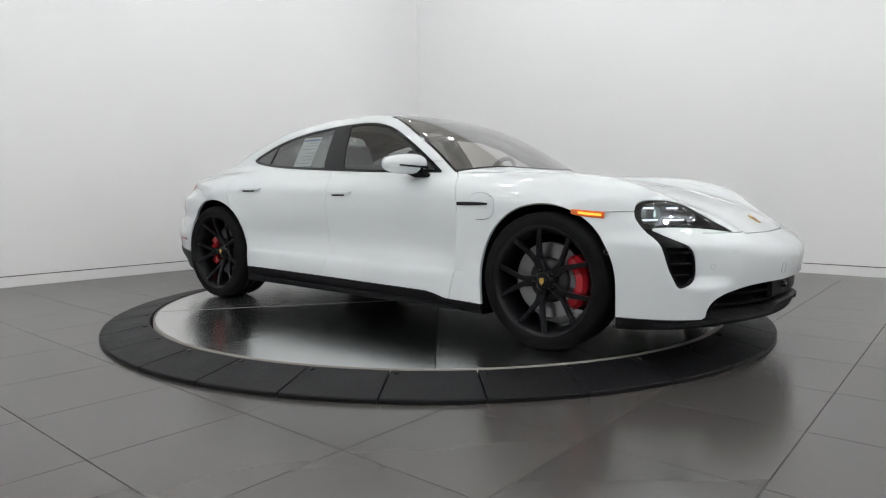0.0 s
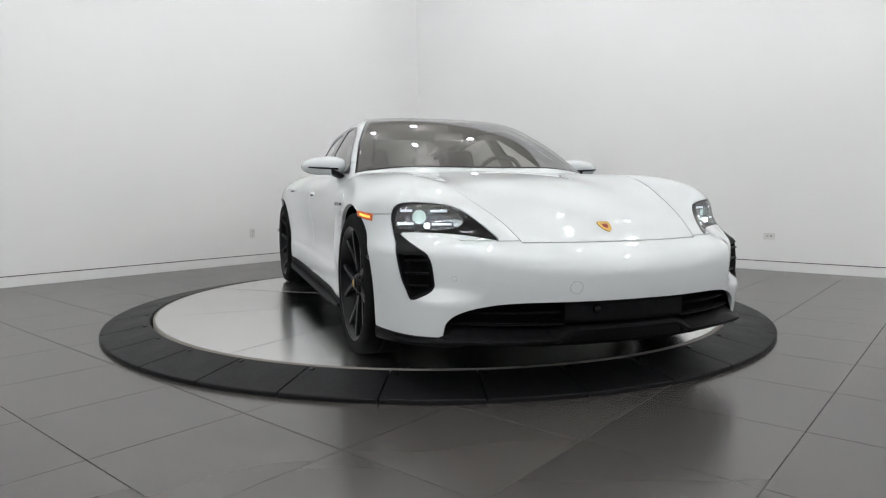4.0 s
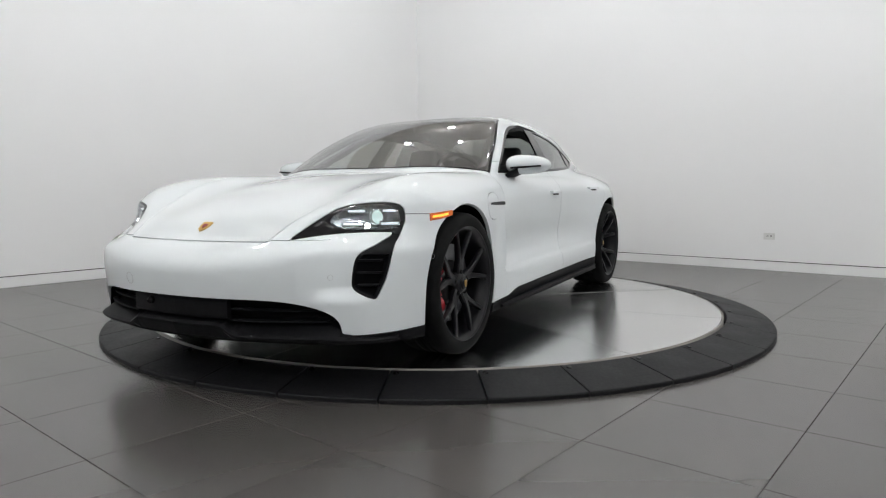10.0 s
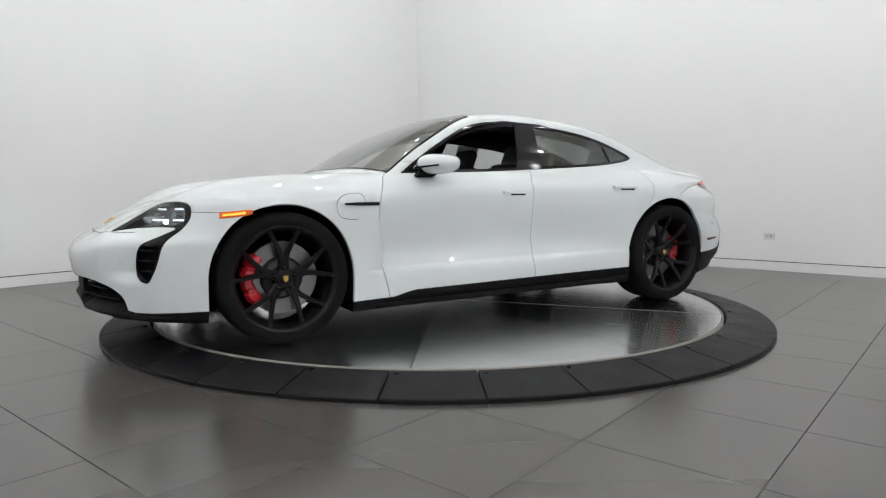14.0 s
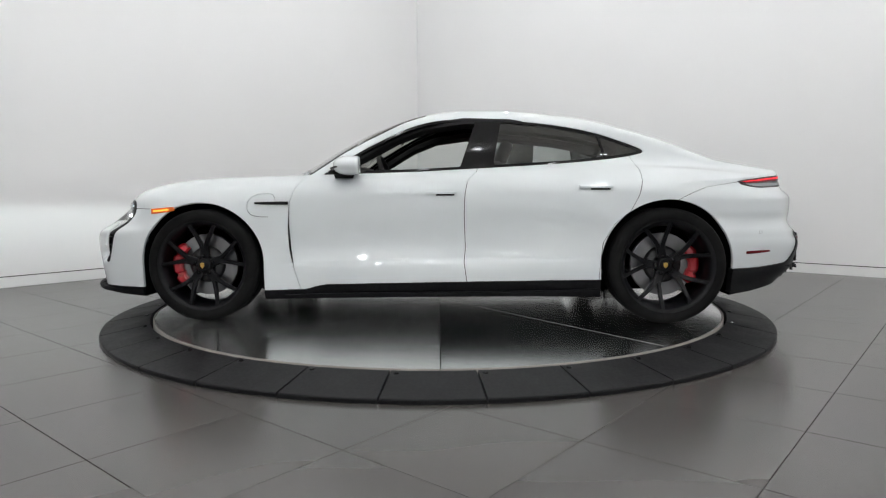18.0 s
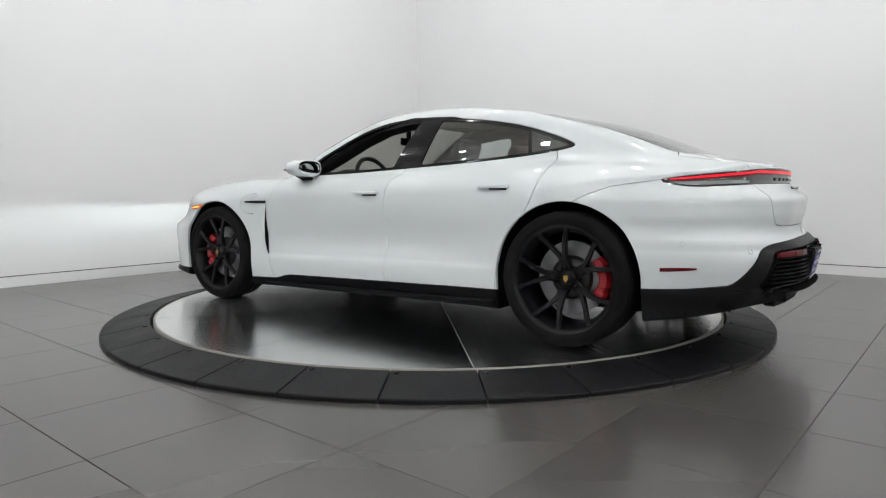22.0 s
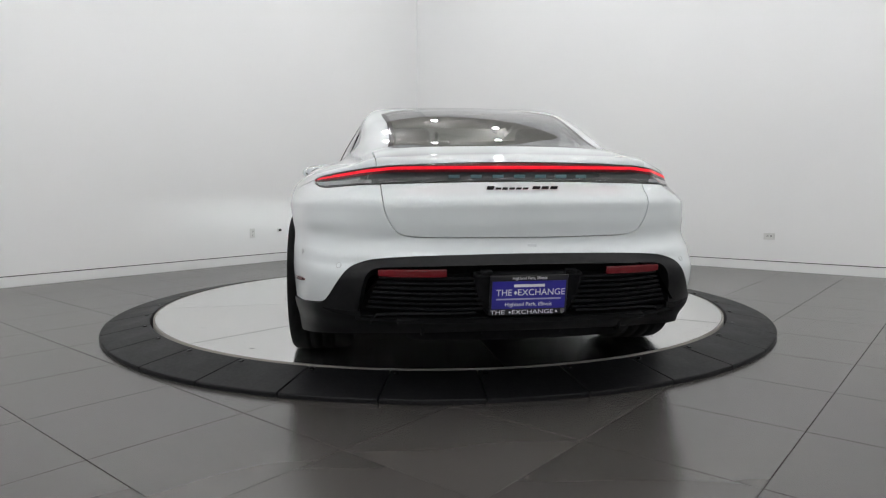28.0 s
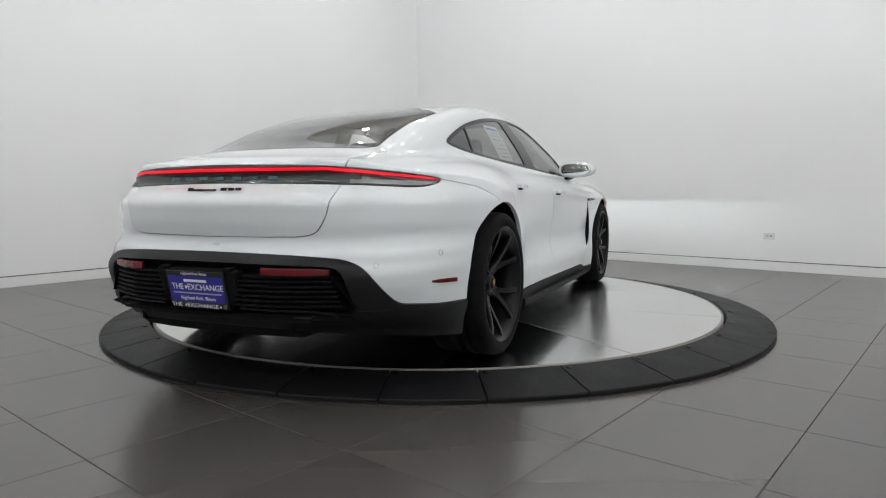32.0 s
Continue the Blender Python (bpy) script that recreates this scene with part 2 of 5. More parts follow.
part("knob", moved(lathe([(0.0001, 0.045), (0.012, 0.044), (0.015, 0.038), (0.015, 0.010), (0.010, 0.004)], 16, "z"), Matrix.Identity(4)), SLOT, knob)

# ---------------------------------------------------------------- the car's form
# Car axes: x forward from the middle of the wheelbase, y to its left, z up from the contact plane.


class Spline:
    """Natural cubic through knots; straight beyond the ends. Values may be arrays (one row per knot)."""

    def __init__(self, xs, ys):
        self.x = np.asarray(xs, float)
        n = len(self.x)
        h = np.diff(self.x)
        A = np.eye(n)
        B = np.zeros((n, n))
        for i in range(1, n - 1):
            A[i, i - 1], A[i, i], A[i, i + 1] = h[i - 1], 2 * (h[i - 1] + h[i]), h[i]
            B[i, i - 1], B[i, i], B[i, i + 1] = 6 / h[i - 1], -6 / h[i - 1] - 6 / h[i], 6 / h[i]
        self.op = np.linalg.solve(A, B)
        self.y = None if ys is None else np.asarray(ys, float)

    def __call__(self, q, y=None):
        y = self.y if y is None else y
        q = np.asarray(q, float)
        m = np.tensordot(self.op, y, 1)
        i = np.clip(np.searchsorted(self.x, q) - 1, 0, len(self.x) - 2)
        x0, x1 = self.x[i], self.x[i + 1]
        h = x1 - x0
        qc = np.clip(q, self.x[0], self.x[-1])
        a, b = (x1 - qc) / h, (qc - x0) / h
        if y.ndim == 1:
            y0, y1, m0, m1 = y[i], y[i + 1], m[i], m[i + 1]
        else:
            k = np.arange(y.shape[1])
            y0, y1, m0, m1 = y[i, k], y[i + 1, k], m[i, k], m[i + 1, k]
        v = a * y0 + b * y1 + ((a ** 3 - a) * m0 + (b ** 3 - b) * m1) * h * h / 6
        d = (y1 - y0) / h + (-(3 * a * a - 1) * m0 + (3 * b * b - 1) * m1) * h / 6
        return v + d * (q - qc)


def ramp(a, b, q):
    t = np.clip((q - a) / (b - a), 0, 1)
    return t * t * (3 - 2 * t)


def smax(a, b, k):
    h = np.maximum(k - np.abs(a - b), 0) / k
    return np.maximum(a, b) + h * h * k / 4


# centre line of the cabin: windscreen, roof, rear screen
CABIN = Spline([1.25, 0.95, 0.80, 0.65, 0.48, 0.32, 0.15, -0.05, -0.27, -0.50, -0.70, -0.90, -1.10, -1.30, -1.50, -1.75, -2.00, -2.20, -2.45],
               [0.80, 0.960, 1.046, 1.132, 1.218, 1.286, 1.339, 1.369, 1.379, 1.373, 1.356, 1.329, 1.295, 1.256, 1.205, 1.116, 1.014, 0.945, 0.88])
# centre line and wing crest of the lower body
HOOD = Spline([2.45, 2.36, 2.29, 2.20, 2.05, 1.85, 1.60, 1.30, 1.00, 0.70, 0.0, -1.0, -1.7, -2.1, -2.44],
              [0.528, 0.583, 0.620, 0.677, 0.742, 0.806, 0.862, 0.905, 0.938, 0.955, 0.955, 0.962, 0.960, 0.950, 0.930])
CREST = Spline([2.40, 2.20, 2.05, 1.95, 1.85, 1.72, 1.55, 1.35, 1.10, 0.85, 0.40, -0.2, -0.8, -1.2, -1.6, -2.0, -2.4],
               [0.50, 0.655, 0.755, 0.806, 0.848, 0.884, 0.908, 0.920, 0.925, 0.930, 0.945, 0.955, 0.965, 0.972, 0.965, 0.945, 0.925])
# half width of the lower body over x, one spline a level
WX = [2.40, 2.10, 1.85, 1.45, 1.05, 0.60, 0.0, -0.55, -1.0, -1.45, -1.85, -2.15, -2.45]
LEVEL = [0.12, 0.24, 0.34, 0.46, 0.60, 0.72, 0.80, 0.87, 0.93]
WY = [
    [0.83, 0.885, 0.935, 0.965, 0.925, 0.905, 0.900, 0.905, 0.930, 0.965, 0.945, 0.888, 0.82],
    [0.84, 0.890, 0.940, 0.975, 0.940, 0.930, 0.928, 0.930, 0.945, 0.975, 0.955, 0.902, 0.83],
    [0.85, 0.895, 0.945, 0.980, 0.945, 0.936, 0.936, 0.938, 0.953, 0.980, 0.962, 0.911, 0.845],
    [0.86, 0.905, 0.952, 0.985, 0.937, 0.907, 0.905, 0.910, 0.948, 0.985, 0.966, 0.917, 0.855],
    [0.86, 0.910, 0.955, 0.985, 0.938, 0.911, 0.906, 0.910, 0.948, 0.985, 0.966, 0.918, 0.855],
    [0.85, 0.900, 0.945, 0.975, 0.940, 0.925, 0.920, 0.922, 0.948, 0.980, 0.962, 0.918, 0.85],
    [0.83, 0.870, 0.905, 0.940, 0.927, 0.922, 0.918, 0.917, 0.938, 0.974, 0.942, 0.892, 0.81],
    [0.80, 0.820, 0.840, 0.870, 0.885, 0.900, 0.900, 0.899, 0.910, 0.948, 0.890, 0.816, 0.73],
    [0.76, 0.760, 0.760, 0.780, 0.820, 0.850, 0.858, 0.855, 0.862, 0.890, 0.806, 0.712, 0.62],
]
# half width of the cabin: belt, middle and roof edge
CX = [1.0, 0.70, 0.30, -0.28, -0.80, -1.20, -1.60, -2.0, -2.4]
CLEVEL = [0.88, 0.96, 1.08, 1.20, 1.29, 1.36]
CY = [
    [0.850, 0.835, 0.825, 0.815, 0.790, 0.750, 0.700, 0.640, 0.58],
    [0.810, 0.795, 0.790, 0.783, 0.750, 0.700, 0.640, 0.570, 0.51],
    [0.745, 0.740, 0.735, 0.728, 0.695, 0.648, 0.590, 0.515, 0.45],
    [0.665, 0.662, 0.660, 0.655, 0.628, 0.592, 0.530, 0.450, 0.38],
    [0.600, 0.598, 0.596, 0.590, 0.572, 0.542, 0.480, 0.390, 0.32],
    [0.540, 0.535, 0.530, 0.520, 0.495, 0.450, 0.385, 0.310, 0.25],
]
NOSE = Spline([0.0, 0.25, 0.48, 0.62, 0.70, 0.80, 0.88, 0.95, 1.02], [2.455, 2.436, 2.375, 2.312, 2.262, 2.195, 2.095, 1.89, 1.45])
NOSE_LEAN = Spline([0.05, 0.20, 0.34, 0.46, 0.53, 0.57, 0.61, 0.68, 0.76, 0.85], [0.090, 0.056, 0.022, 0.0, 0.002, 0.022, 0.082, 0.178, 0.285, 0.44])
NOSE_STEP = Spline([0.40, 0.54, 0.57, 0.595, 0.63, 0.70, 0.75, 0.82, 0.95], [0.0, 0.0, 0.012, 0.055, 0.085, 0.070, 0.028, 0.0, 0.0])
TAIL_HI = Spline([0.0, 0.30, 0.57, 0.72, 0.82, 0.90, 1.0], [2.445, 2.415, 2.315, 2.185, 2.02, 1.80, 1.40])
TAIL_LO = Spline([0.0, 0.40, 0.62, 0.74, 0.84, 0.92, 1.0], [2.500, 2.470, 2.410, 2.340, 2.21, 1.96, 1.55])
TAIL_MIX = Spline([0.30, 0.44, 0.54, 0.58, 0.62, 0.67, 0.75, 0.80, 0.86, 0.95], [1.0, 1.0, 0.98, 0.88, 0.72, 0.60, 0.46, 0.30, 0.05, 0.0])
TAIL_IN = Spline([0.20, 0.44, 0.50, 0.54, 0.585, 0.63, 0.68, 0.74, 0.785, 0.82, 0.86, 0.90, 0.95], [0.0, 0.0, 0.0, 0.028, 0.062, 0.060, 0.040, 0.026, 0.024, 0.060, 0.095, 0.090, 0.085])


class Sheet:
    """A height over two axes: splines along the first at several levels of the second."""

    def __init__(self, xs, levels, rows):
        o = np.argsort(xs)
        self.rows = [Spline(np.asarray(xs)[o], np.asarray(r)[o]) for r in rows]
        self.level = Spline(levels, None)

    def __call__(self, x, z):
        shape = np.broadcast(x, z).shape
        x, z = np.broadcast_to(x, shape).ravel(), np.broadcast_to(z, shape).ravel()
        return self.level(z, np.stack([r(x) for r in self.rows])).reshape(shape)


def ascending(s):
    o = np.argsort(s.x)
    return Spline(s.x[o], s.y[o])


CABIN, HOOD, CREST = ascending(CABIN), ascending(HOOD), ascending(CREST)
SIDE, CABIN_SIDE = Sheet(WX, LEVEL, WY), Sheet(CX, CLEVEL, CY)


def top_low(x, y):
    y = np.abs(y)
    rise = CREST(x) - HOOD(x)
    front = ramp(0.4, 1.2, x)
    t = HOOD(x) + rise * np.exp(-((y - 0.74) / 0.20) ** 2) - 0.012 * front * np.exp(-((y - 0.42) / 0.16) ** 2)
    return np.where(y > 0.74, CREST(x) - (y - 0.74) ** 2 * 0.9, t)


def top_cabin(x, y):
    y2 = y * y
    bow = 0.20 * ramp(-0.35, 0.35, x) - 0.16 * ramp(-0.9, -1.7, x)
    return CABIN(x + bow * y2) - 0.045 * y2 * ramp(0.6, 0.0, x) - 0.075 * y2 * ramp(-0.95, -1.4, x) * ramp(-2.05, -1.85, x) - (0.06 + 0.19 * ramp(-1.1, -0.4, x)) * np.maximum(np.abs(y) - 0.35, 0) ** 2


def nose_x(y, z):
    a = np.abs(y)
    step = NOSE_STEP(z) * ramp(0.44, 0.68, a) * (1 - 0.3 * ramp(0.80, 0.88, a))
    scoop = 0.060 * ramp(0.355, 0.425, z) * ramp(0.625, 0.55, z) * ramp(0.60, 0.76, a) * ramp(0.90, 0.80, a)
    return NOSE(a) - NOSE_LEAN(z) * (1 - 0.35 * np.clip(a, 0, 1)) - step - scoop


def tail_x(y, z):
    m = np.clip(TAIL_MIX(z), 0, 1)
    a = np.abs(y)
    corner = ramp(0.35, 0.62, a) * (0.040 * ramp(0.58, 0.52, z) + 0.05 * ramp(0.33, 0.24, z)) - 0.012 * ramp(0.66, 0.80, a) * ramp(0.64, 0.69, z) * ramp(0.80, 0.76, z)
    return TAIL_HI(a) * (1 - m) + TAIL_LO(a) * m - TAIL_IN(z) - corner - 0.8 * np.maximum(0.44 - z, 0) ** 1.5


def body_field(x, y, z, tables=None):
    if tables:
        side, cside, tl, tc, nx, tx = tables
    else:
        side, cside, tl, tc, nx, tx = SIDE(x, np.clip(z, 0.1, 1.0)), CABIN_SIDE(x, z), top_low(x, y), top_cabin(x, y), nose_x(y, z), tail_x(y, z)
    a = np.abs(y)
    # the doors are drawn in above a crease near their lower edge
    side = side - 0.009 * ramp(0.362 - 0.016 * x, 0.398 - 0.016 * x, z) * ramp(0.66, 0.44, z) * ramp(0.98, 0.78, x) * ramp(-1.12, -0.90, x)
    low = smax(a - side, z - tl, 0.13)
    low = smax(low, x - nx, 0.05)
    low = smax(low, -x - tx, 0.035)
    low = smax(low, np.interp(x, [-2.6, -2.45, -2.2, -2.0, -1.7, -1.5, -1.1, -0.2, 0.4, 1.0, 1.5, 1.9, 2.2, 2.45], [0.320, 0.265, 0.222, 0.190, 0.150, 0.146, 0.158, 0.156, 0.144, 0.135, 0.135, 0.158, 0.176, 0.182]) - z, 0.03)
    cab = smax(a - cside, z - tc, 0.05)
    cab = smax(cab, 0.85 - z, 0.02)
    cab = smax(cab, -2.24 - x, 0.05)
    k = 0.02 + 0.10 * ramp(-0.2, -1.3, x)
    return -smax(-low, -cab, k)


def shell(step):
    """The closed skin: a net of quads over the field, drawn onto it, with exact normals."""
    xs = np.arange(-2.64, 2.50, step)
    ys = (np.arange(0, int(1.07 / step)) - 0.5) * step
    zs = np.arange(0.08, 1.44, step)
    X, Y, Z = xs[:, None, None], ys[None, :, None], zs[None, None, :]
    tables = (SIDE(xs[:, None], np.clip(zs, 0.1, 1.0)[None])[:, None, :], CABIN_SIDE(xs[:, None], zs[None])[:, None, :],
              top_low(xs[:, None], ys[None])[:, :, None], top_cabin(xs[:, None], ys[None])[:, :, None],
              nose_x(ys[:, None], zs[None])[None], tail_x(ys[:, None], zs[None])[None])
    F = body_field(X, Y, Z, tables)
    S = F < 0
    n = np.array(F.shape) - 1
    acc = np.zeros((*n, 3), np.float32)
    cnt = np.zeros(n, np.int8)
    for ax in range(3):
        o = [a for a in range(3) if a != ax]
        for p in range(2):
            for q in range(2):
                lo = [None, None, None]
                hi = [None, None, None]
                lo[ax], hi[ax] = slice(0, -1), slice(1, None)
                for a, d in zip(o, (p, q)):
                    lo[a] = hi[a] = slice(d, n[a] + d)
                f0, f1 = F[tuple(lo)], F[tuple(hi)]
                ch = S[tuple(lo)] != S[tuple(hi)]
                t = np.where(ch, f0 / np.where(ch, f0 - f1, 1), 0)
                acc[..., ax] += t
                acc[..., o[0]] += ch * p
                acc[..., o[1]] += ch * q
                cnt += ch
    cell = np.argwhere(cnt > 0)
    index = np.full(n, -1, np.int64)
    index[tuple(cell.T)] = np.arange(len(cell))
    V = (cell + acc[tuple(cell.T)] / cnt[tuple(cell.T)][:, None]) * step + np.array([xs[0], ys[0], zs[0]])
    quads = []
    for ax in range(3):
        o = [(ax + 1) % 3, (ax + 2) % 3]
        lo = [slice(None)] * 3
        hi = [slice(None)] * 3
        lo[ax], hi[ax] = slice(0, -1), slice(1, None)
        ch = S[tuple(lo)].astype(np.int8) - S[tuple(hi)]
        e = np.argwhere(ch != 0)
        e = e[(e[:, o[0]] > 0) & (e[:, o[1]] > 0) & (e[:, o[0]] < n[o[0]]) & (e[:, o[1]] < n[o[1]])]
        sgn = ch[tuple(e.T)]
        c = []
        for d0, d1 in ((1, 1), (0, 1), (0, 0), (1, 0)):
            k = e.copy()
            k[:, o[0]] -= d0
            k[:, o[1]] -= d1
            c.append(index[tuple(k.T)])
        q = np.stack(c, 1)
        q[sgn < 0] = q[sgn < 0][:, ::-1]
        quads.append(q)
    Q = np.concatenate(quads)
    f, g = grad(V)
    for _ in range(4):
        V = V - np.clip(f / np.maximum((g * g).sum(1), 1e-6), -0.01, 0.01)[:, None] * g
        f = body_field(*V.T)
    mid = cell[:, 1] == 0
    V[mid, 1] = 0
    N = grad(V)[1]
    N[mid, 1] = 0
    N /= np.linalg.norm(N, axis=1)[:, None]
    # the other half mirrors this one; both share the middle line
    other = np.arange(len(V))
    other[~mid] = len(V) + np.arange((~mid).sum())
    V = np.concatenate([V, V[~mid] * (1, -1, 1)])
    N = np.concatenate([N, N[~mid] * (1, -1, 1)])
    Q = np.concatenate([Q, other[Q][:, ::-1]])
    T = np.concatenate([Q[:, [0, 1, 2]], Q[:, [0, 2, 3]]])
    return V, N, T


def grad(V):
    e = 0.002
    f = body_field(*V.T)
    g = np.stack([(body_field(*(V + d).T) - body_field(*(V - d).T)) / (2 * e) for d in np.eye(3) * e], 1)
    return f, g


def cut(mesh, field, keep_low=True):
    """Keeps the side of a triangle mesh where the field is below zero (or above), cut cleanly along zero."""
    V, N, T = mesh
    f = field(V) if callable(field) else field
    if not keep_low:
        f = -f
    s = f[T] < 0
    k = s.sum(1)
    out = [T[k == 3]]
    pv, pn, made = [V], [N], {}
    part_t = T[(k == 1) | (k == 2)]
    if len(part_t):
        sp = f[part_t] < 0
        kk = sp.sum(1)
        odd = np.where(kk == 1, np.argmax(sp, 1), np.argmin(sp, 1))
        r = np.arange(len(part_t))
        a, b, c = part_t[r, odd], part_t[r, (odd + 1) % 3], part_t[r, (odd + 2) % 3]
        e = np.concatenate([np.stack([a, b], 1), np.stack([a, c], 1)])
        e.sort(axis=1)
        u, inv = np.unique(e, axis=0, return_inverse=True)
        inv = inv.ravel()
        t = f[u[:, 0]] / (f[u[:, 0]] - f[u[:, 1]])
        nv = V[u[:, 0]] + (V[u[:, 1]] - V[u[:, 0]]) * t[:, None]
        nn = N[u[:, 0]] + (N[u[:, 1]] - N[u[:, 0]]) * t[:, None]
        pv.append(nv)
        pn.append(nn / np.linalg.norm(nn, axis=1)[:, None])
        ab, ac = inv[:len(a)] + len(V), inv[len(a):] + len(V)
        one = kk == 1
        out.append(np.stack([a[one], ab[one], ac[one]], 1))
        two = ~one
        out.append(np.stack([ab[two], b[two], c[two]], 1))
        out.append(np.stack([ab[two], c[two], ac[two]], 1))
    T2 = np.concatenate(out)
    used, inv = np.unique(T2, return_inverse=True)
    return np.concatenate(pv)[used], np.concatenate(pn)[used], inv.reshape(-1, 3)


def skin(name, mesh, mat, parent, label="", rim=0.012, lift=0.0):
    """A panel from a piece of the skin, with its edges folded inward by the rim."""
    V, N, T = mesh
    V = V + N * lift
    e = np.concatenate([T[:, [0, 1]], T[:, [1, 2]], T[:, [2, 0]]])
    key = np.sort(e, 1)
    u, inv, cnt = np.unique(key, axis=0, return_inverse=True, return_counts=True)
    edge = e[cnt[inv.ravel()] == 1]
    VV, NN, TT = [V], [N], [T]
    if rim and len(edge):
        n0 = len(V)
        A, B = V[edge[:, 0]], V[edge[:, 1]]
        NA, NB = N[edge[:, 0]], N[edge[:, 1]]
        side = np.cross(B - A, NA + NB)
        side /= np.maximum(np.linalg.norm(side, axis=1), 1e-9)[:, None]
        m = len(edge)
        VV += [A, B, B - NB * rim, A - NA * rim]
        NN += [side] * 4
        i = np.arange(m)
        TT += [np.stack([n0 + i, n0 + 3 * m + i, n0 + m + i], 1), np.stack([n0 + m + i, n0 + 3 * m + i, n0 + 2 * m + i], 1)]
    V, N, T = np.concatenate(VV), np.concatenate(NN), np.concatenate(TT)
    me = bpy.data.meshes.new(name)
    me.from_pydata(V.tolist(), [], T.tolist())
    me.materials.append(mat)
    me.polygons.foreach_set("use_smooth", [True] * len(me.polygons))
    me.normals_split_custom_set_from_vertices(N.tolist())
    ob = new(name, me)
    ob.parent = parent
    if label:
        tagged(ob, label)
    return ob

# ---------------------------------------------------------------- the car
car = tagged(new("car"), "white four-door sports saloon with black wheels on the turntable", "car")
FRONT_AXLE, REAR_AXLE, WHEEL_Z = 1.45, -1.45, 0.357
GLASS = glass_sheet("tinted_glass", (0.36, 0.39, 0.38), 0.08)
DARK_GLASS = glass_sheet("dark_glass", (0.08, 0.085, 0.09), 0.08)
SIDE_GLASS = glass_sheet("side_glass", (0.76, 0.79, 0.77), 0.08)
REAR_SIDE = glass_sheet("rear_side_glass", (0.58, 0.61, 0.60), 0.09)
CLEAR = glass_sheet("clear_lens", (0.84, 0.88, 0.92), 0.09)
SCREEN = glass_sheet("windscreen_glass", (0.46, 0.46, 0.43), 0.17)


def ax(V):
    return V[:, 0], np.abs(V[:, 1]), V[:, 2]


def both(*fields):
    """Inside all of the fields."""
    return np.max(np.stack(fields), 0)


def either(*fields):
    return np.min(np.stack(fields), 0)


def rounded(points, times=2):
    """A closed outline with its corners cut round; a point given twice stays sharp."""
    p = np.array(points, float)
    for _ in range(times):
        q = np.roll(p, -1, 0)
        p = np.stack([0.75 * p + 0.25 * q, 0.25 * p + 0.75 * q], 1).reshape(-1, 2)
    return p


def outline(u, v, poly, reach=0.12):
    """Signed distance to a flat outline, below zero inside."""
    out = np.full(len(u), reach)
    lo, hi = poly.min(0) - reach, poly.max(0) + reach
    near = (u > lo[0]) & (u < hi[0]) & (v > lo[1]) & (v < hi[1])
    p = np.stack([u[near], v[near]], 1)
    best = np.full(len(p), 1e9)
    inside = np.zeros(len(p), bool)
    for a, b in zip(poly, np.roll(poly, -1, 0)):
        e = b - a
        L = (e * e).sum()
        if L < 1e-14:
            continue
        w = p - a
        t = np.clip((w @ e) / L, 0, 1)
        d = w - t[:, None] * e
        best = np.minimum(best, (d * d).sum(1))
        c1, c2, c3 = p[:, 1] >= a[1], p[:, 1] < b[1], e[0] * w[:, 1] > e[1] * w[:, 0]
        inside ^= (c1 & c2 & c3) | (~c1 & ~c2 & ~c3)
    out[near] = np.where(inside, -1, 1) * np.sqrt(best)
    return out


def arch(V, grow=0.0):
    x, y, z = ax(V)
    up = np.maximum(z - 0.365, 0)
    front = np.hypot(x - FRONT_AXLE, up) - 0.392 - grow
    rear = np.hypot(x - REAR_AXLE, up) - 0.400 - grow
    return both(either(front, rear), 0.45 - y)


# side windows, in x and z
DLO_LINE = rounded([(0.70, 0.930), (0.70, 0.930), (0.40, 0.937), (0.10, 0.945), (-0.20, 0.960), (-0.50, 0.975), (-0.80, 0.992), (-1.05, 1.013), (-1.25, 1.038), (-1.36, 1.062),
                    (-1.372, 1.078), (-1.335, 1.100), (-1.25, 1.134), (-1.08, 1.193), (-0.90, 1.234), (-0.70, 1.265), (-0.50, 1.284), (-0.30, 1.296), (-0.12, 1.297), (0.02, 1.280), (0.155, 1.241), (0.26, 1.192), (0.35, 1.143), (0.445, 1.093), (0.57, 1.017)])


def dlo(V, inset=0.0):
    x, y, z = ax(V)
    return both(outline(x, z, DLO_LINE) + inset, 0.30 - y)


def windscreen(V, inset=0.0):
    x, y, z = ax(V)
    edge = y - np.interp(x, [0.0, 0.10, 0.227, 0.355, 0.49, 0.673, 0.796, 0.95], [0.53, 0.556, 0.604, 0.654, 0.702, 0.757, 0.797, 0.85])
    top = 0.115 - 0.20 * y ** 2 - x
    low = x - (0.945 - 0.25 * y * y)
    return both(edge, top, low, 0.90 - z) + inset


def roof_glass(V, inset=0.0):
    x, y, z = ax(V)
    edge = y - (0.415 + 0.03 * np.cos(np.clip((x + 0.4) / 0.6, -1, 1) * 1.5))
    return both(edge, x - (0.075 - 0.20 * y ** 2), -0.915 - 0.10 * y ** 2 - x, 1.2 - z) + inset


def rear_screen(V, inset=0.0):
    x, y, z = ax(V)
    edge = y - np.interp(x, [-2.0, -1.95, -1.88, -1.75, -1.5, -1.26, -1.1], [0.40, 0.475, 0.500, 0.485, 0.482, 0.497, 0.515])
    top = x - (-0.955 - 1.02 * y ** 2 + 0.0 * x)
    low = -2.012 + 0.22 * y ** 2 - x
    return both(edge, top, low, 0.95 - z) + inset


def oblique(V):
    x, y, z = ax(V)
    return 0.77 * y - 0.64 * x, z


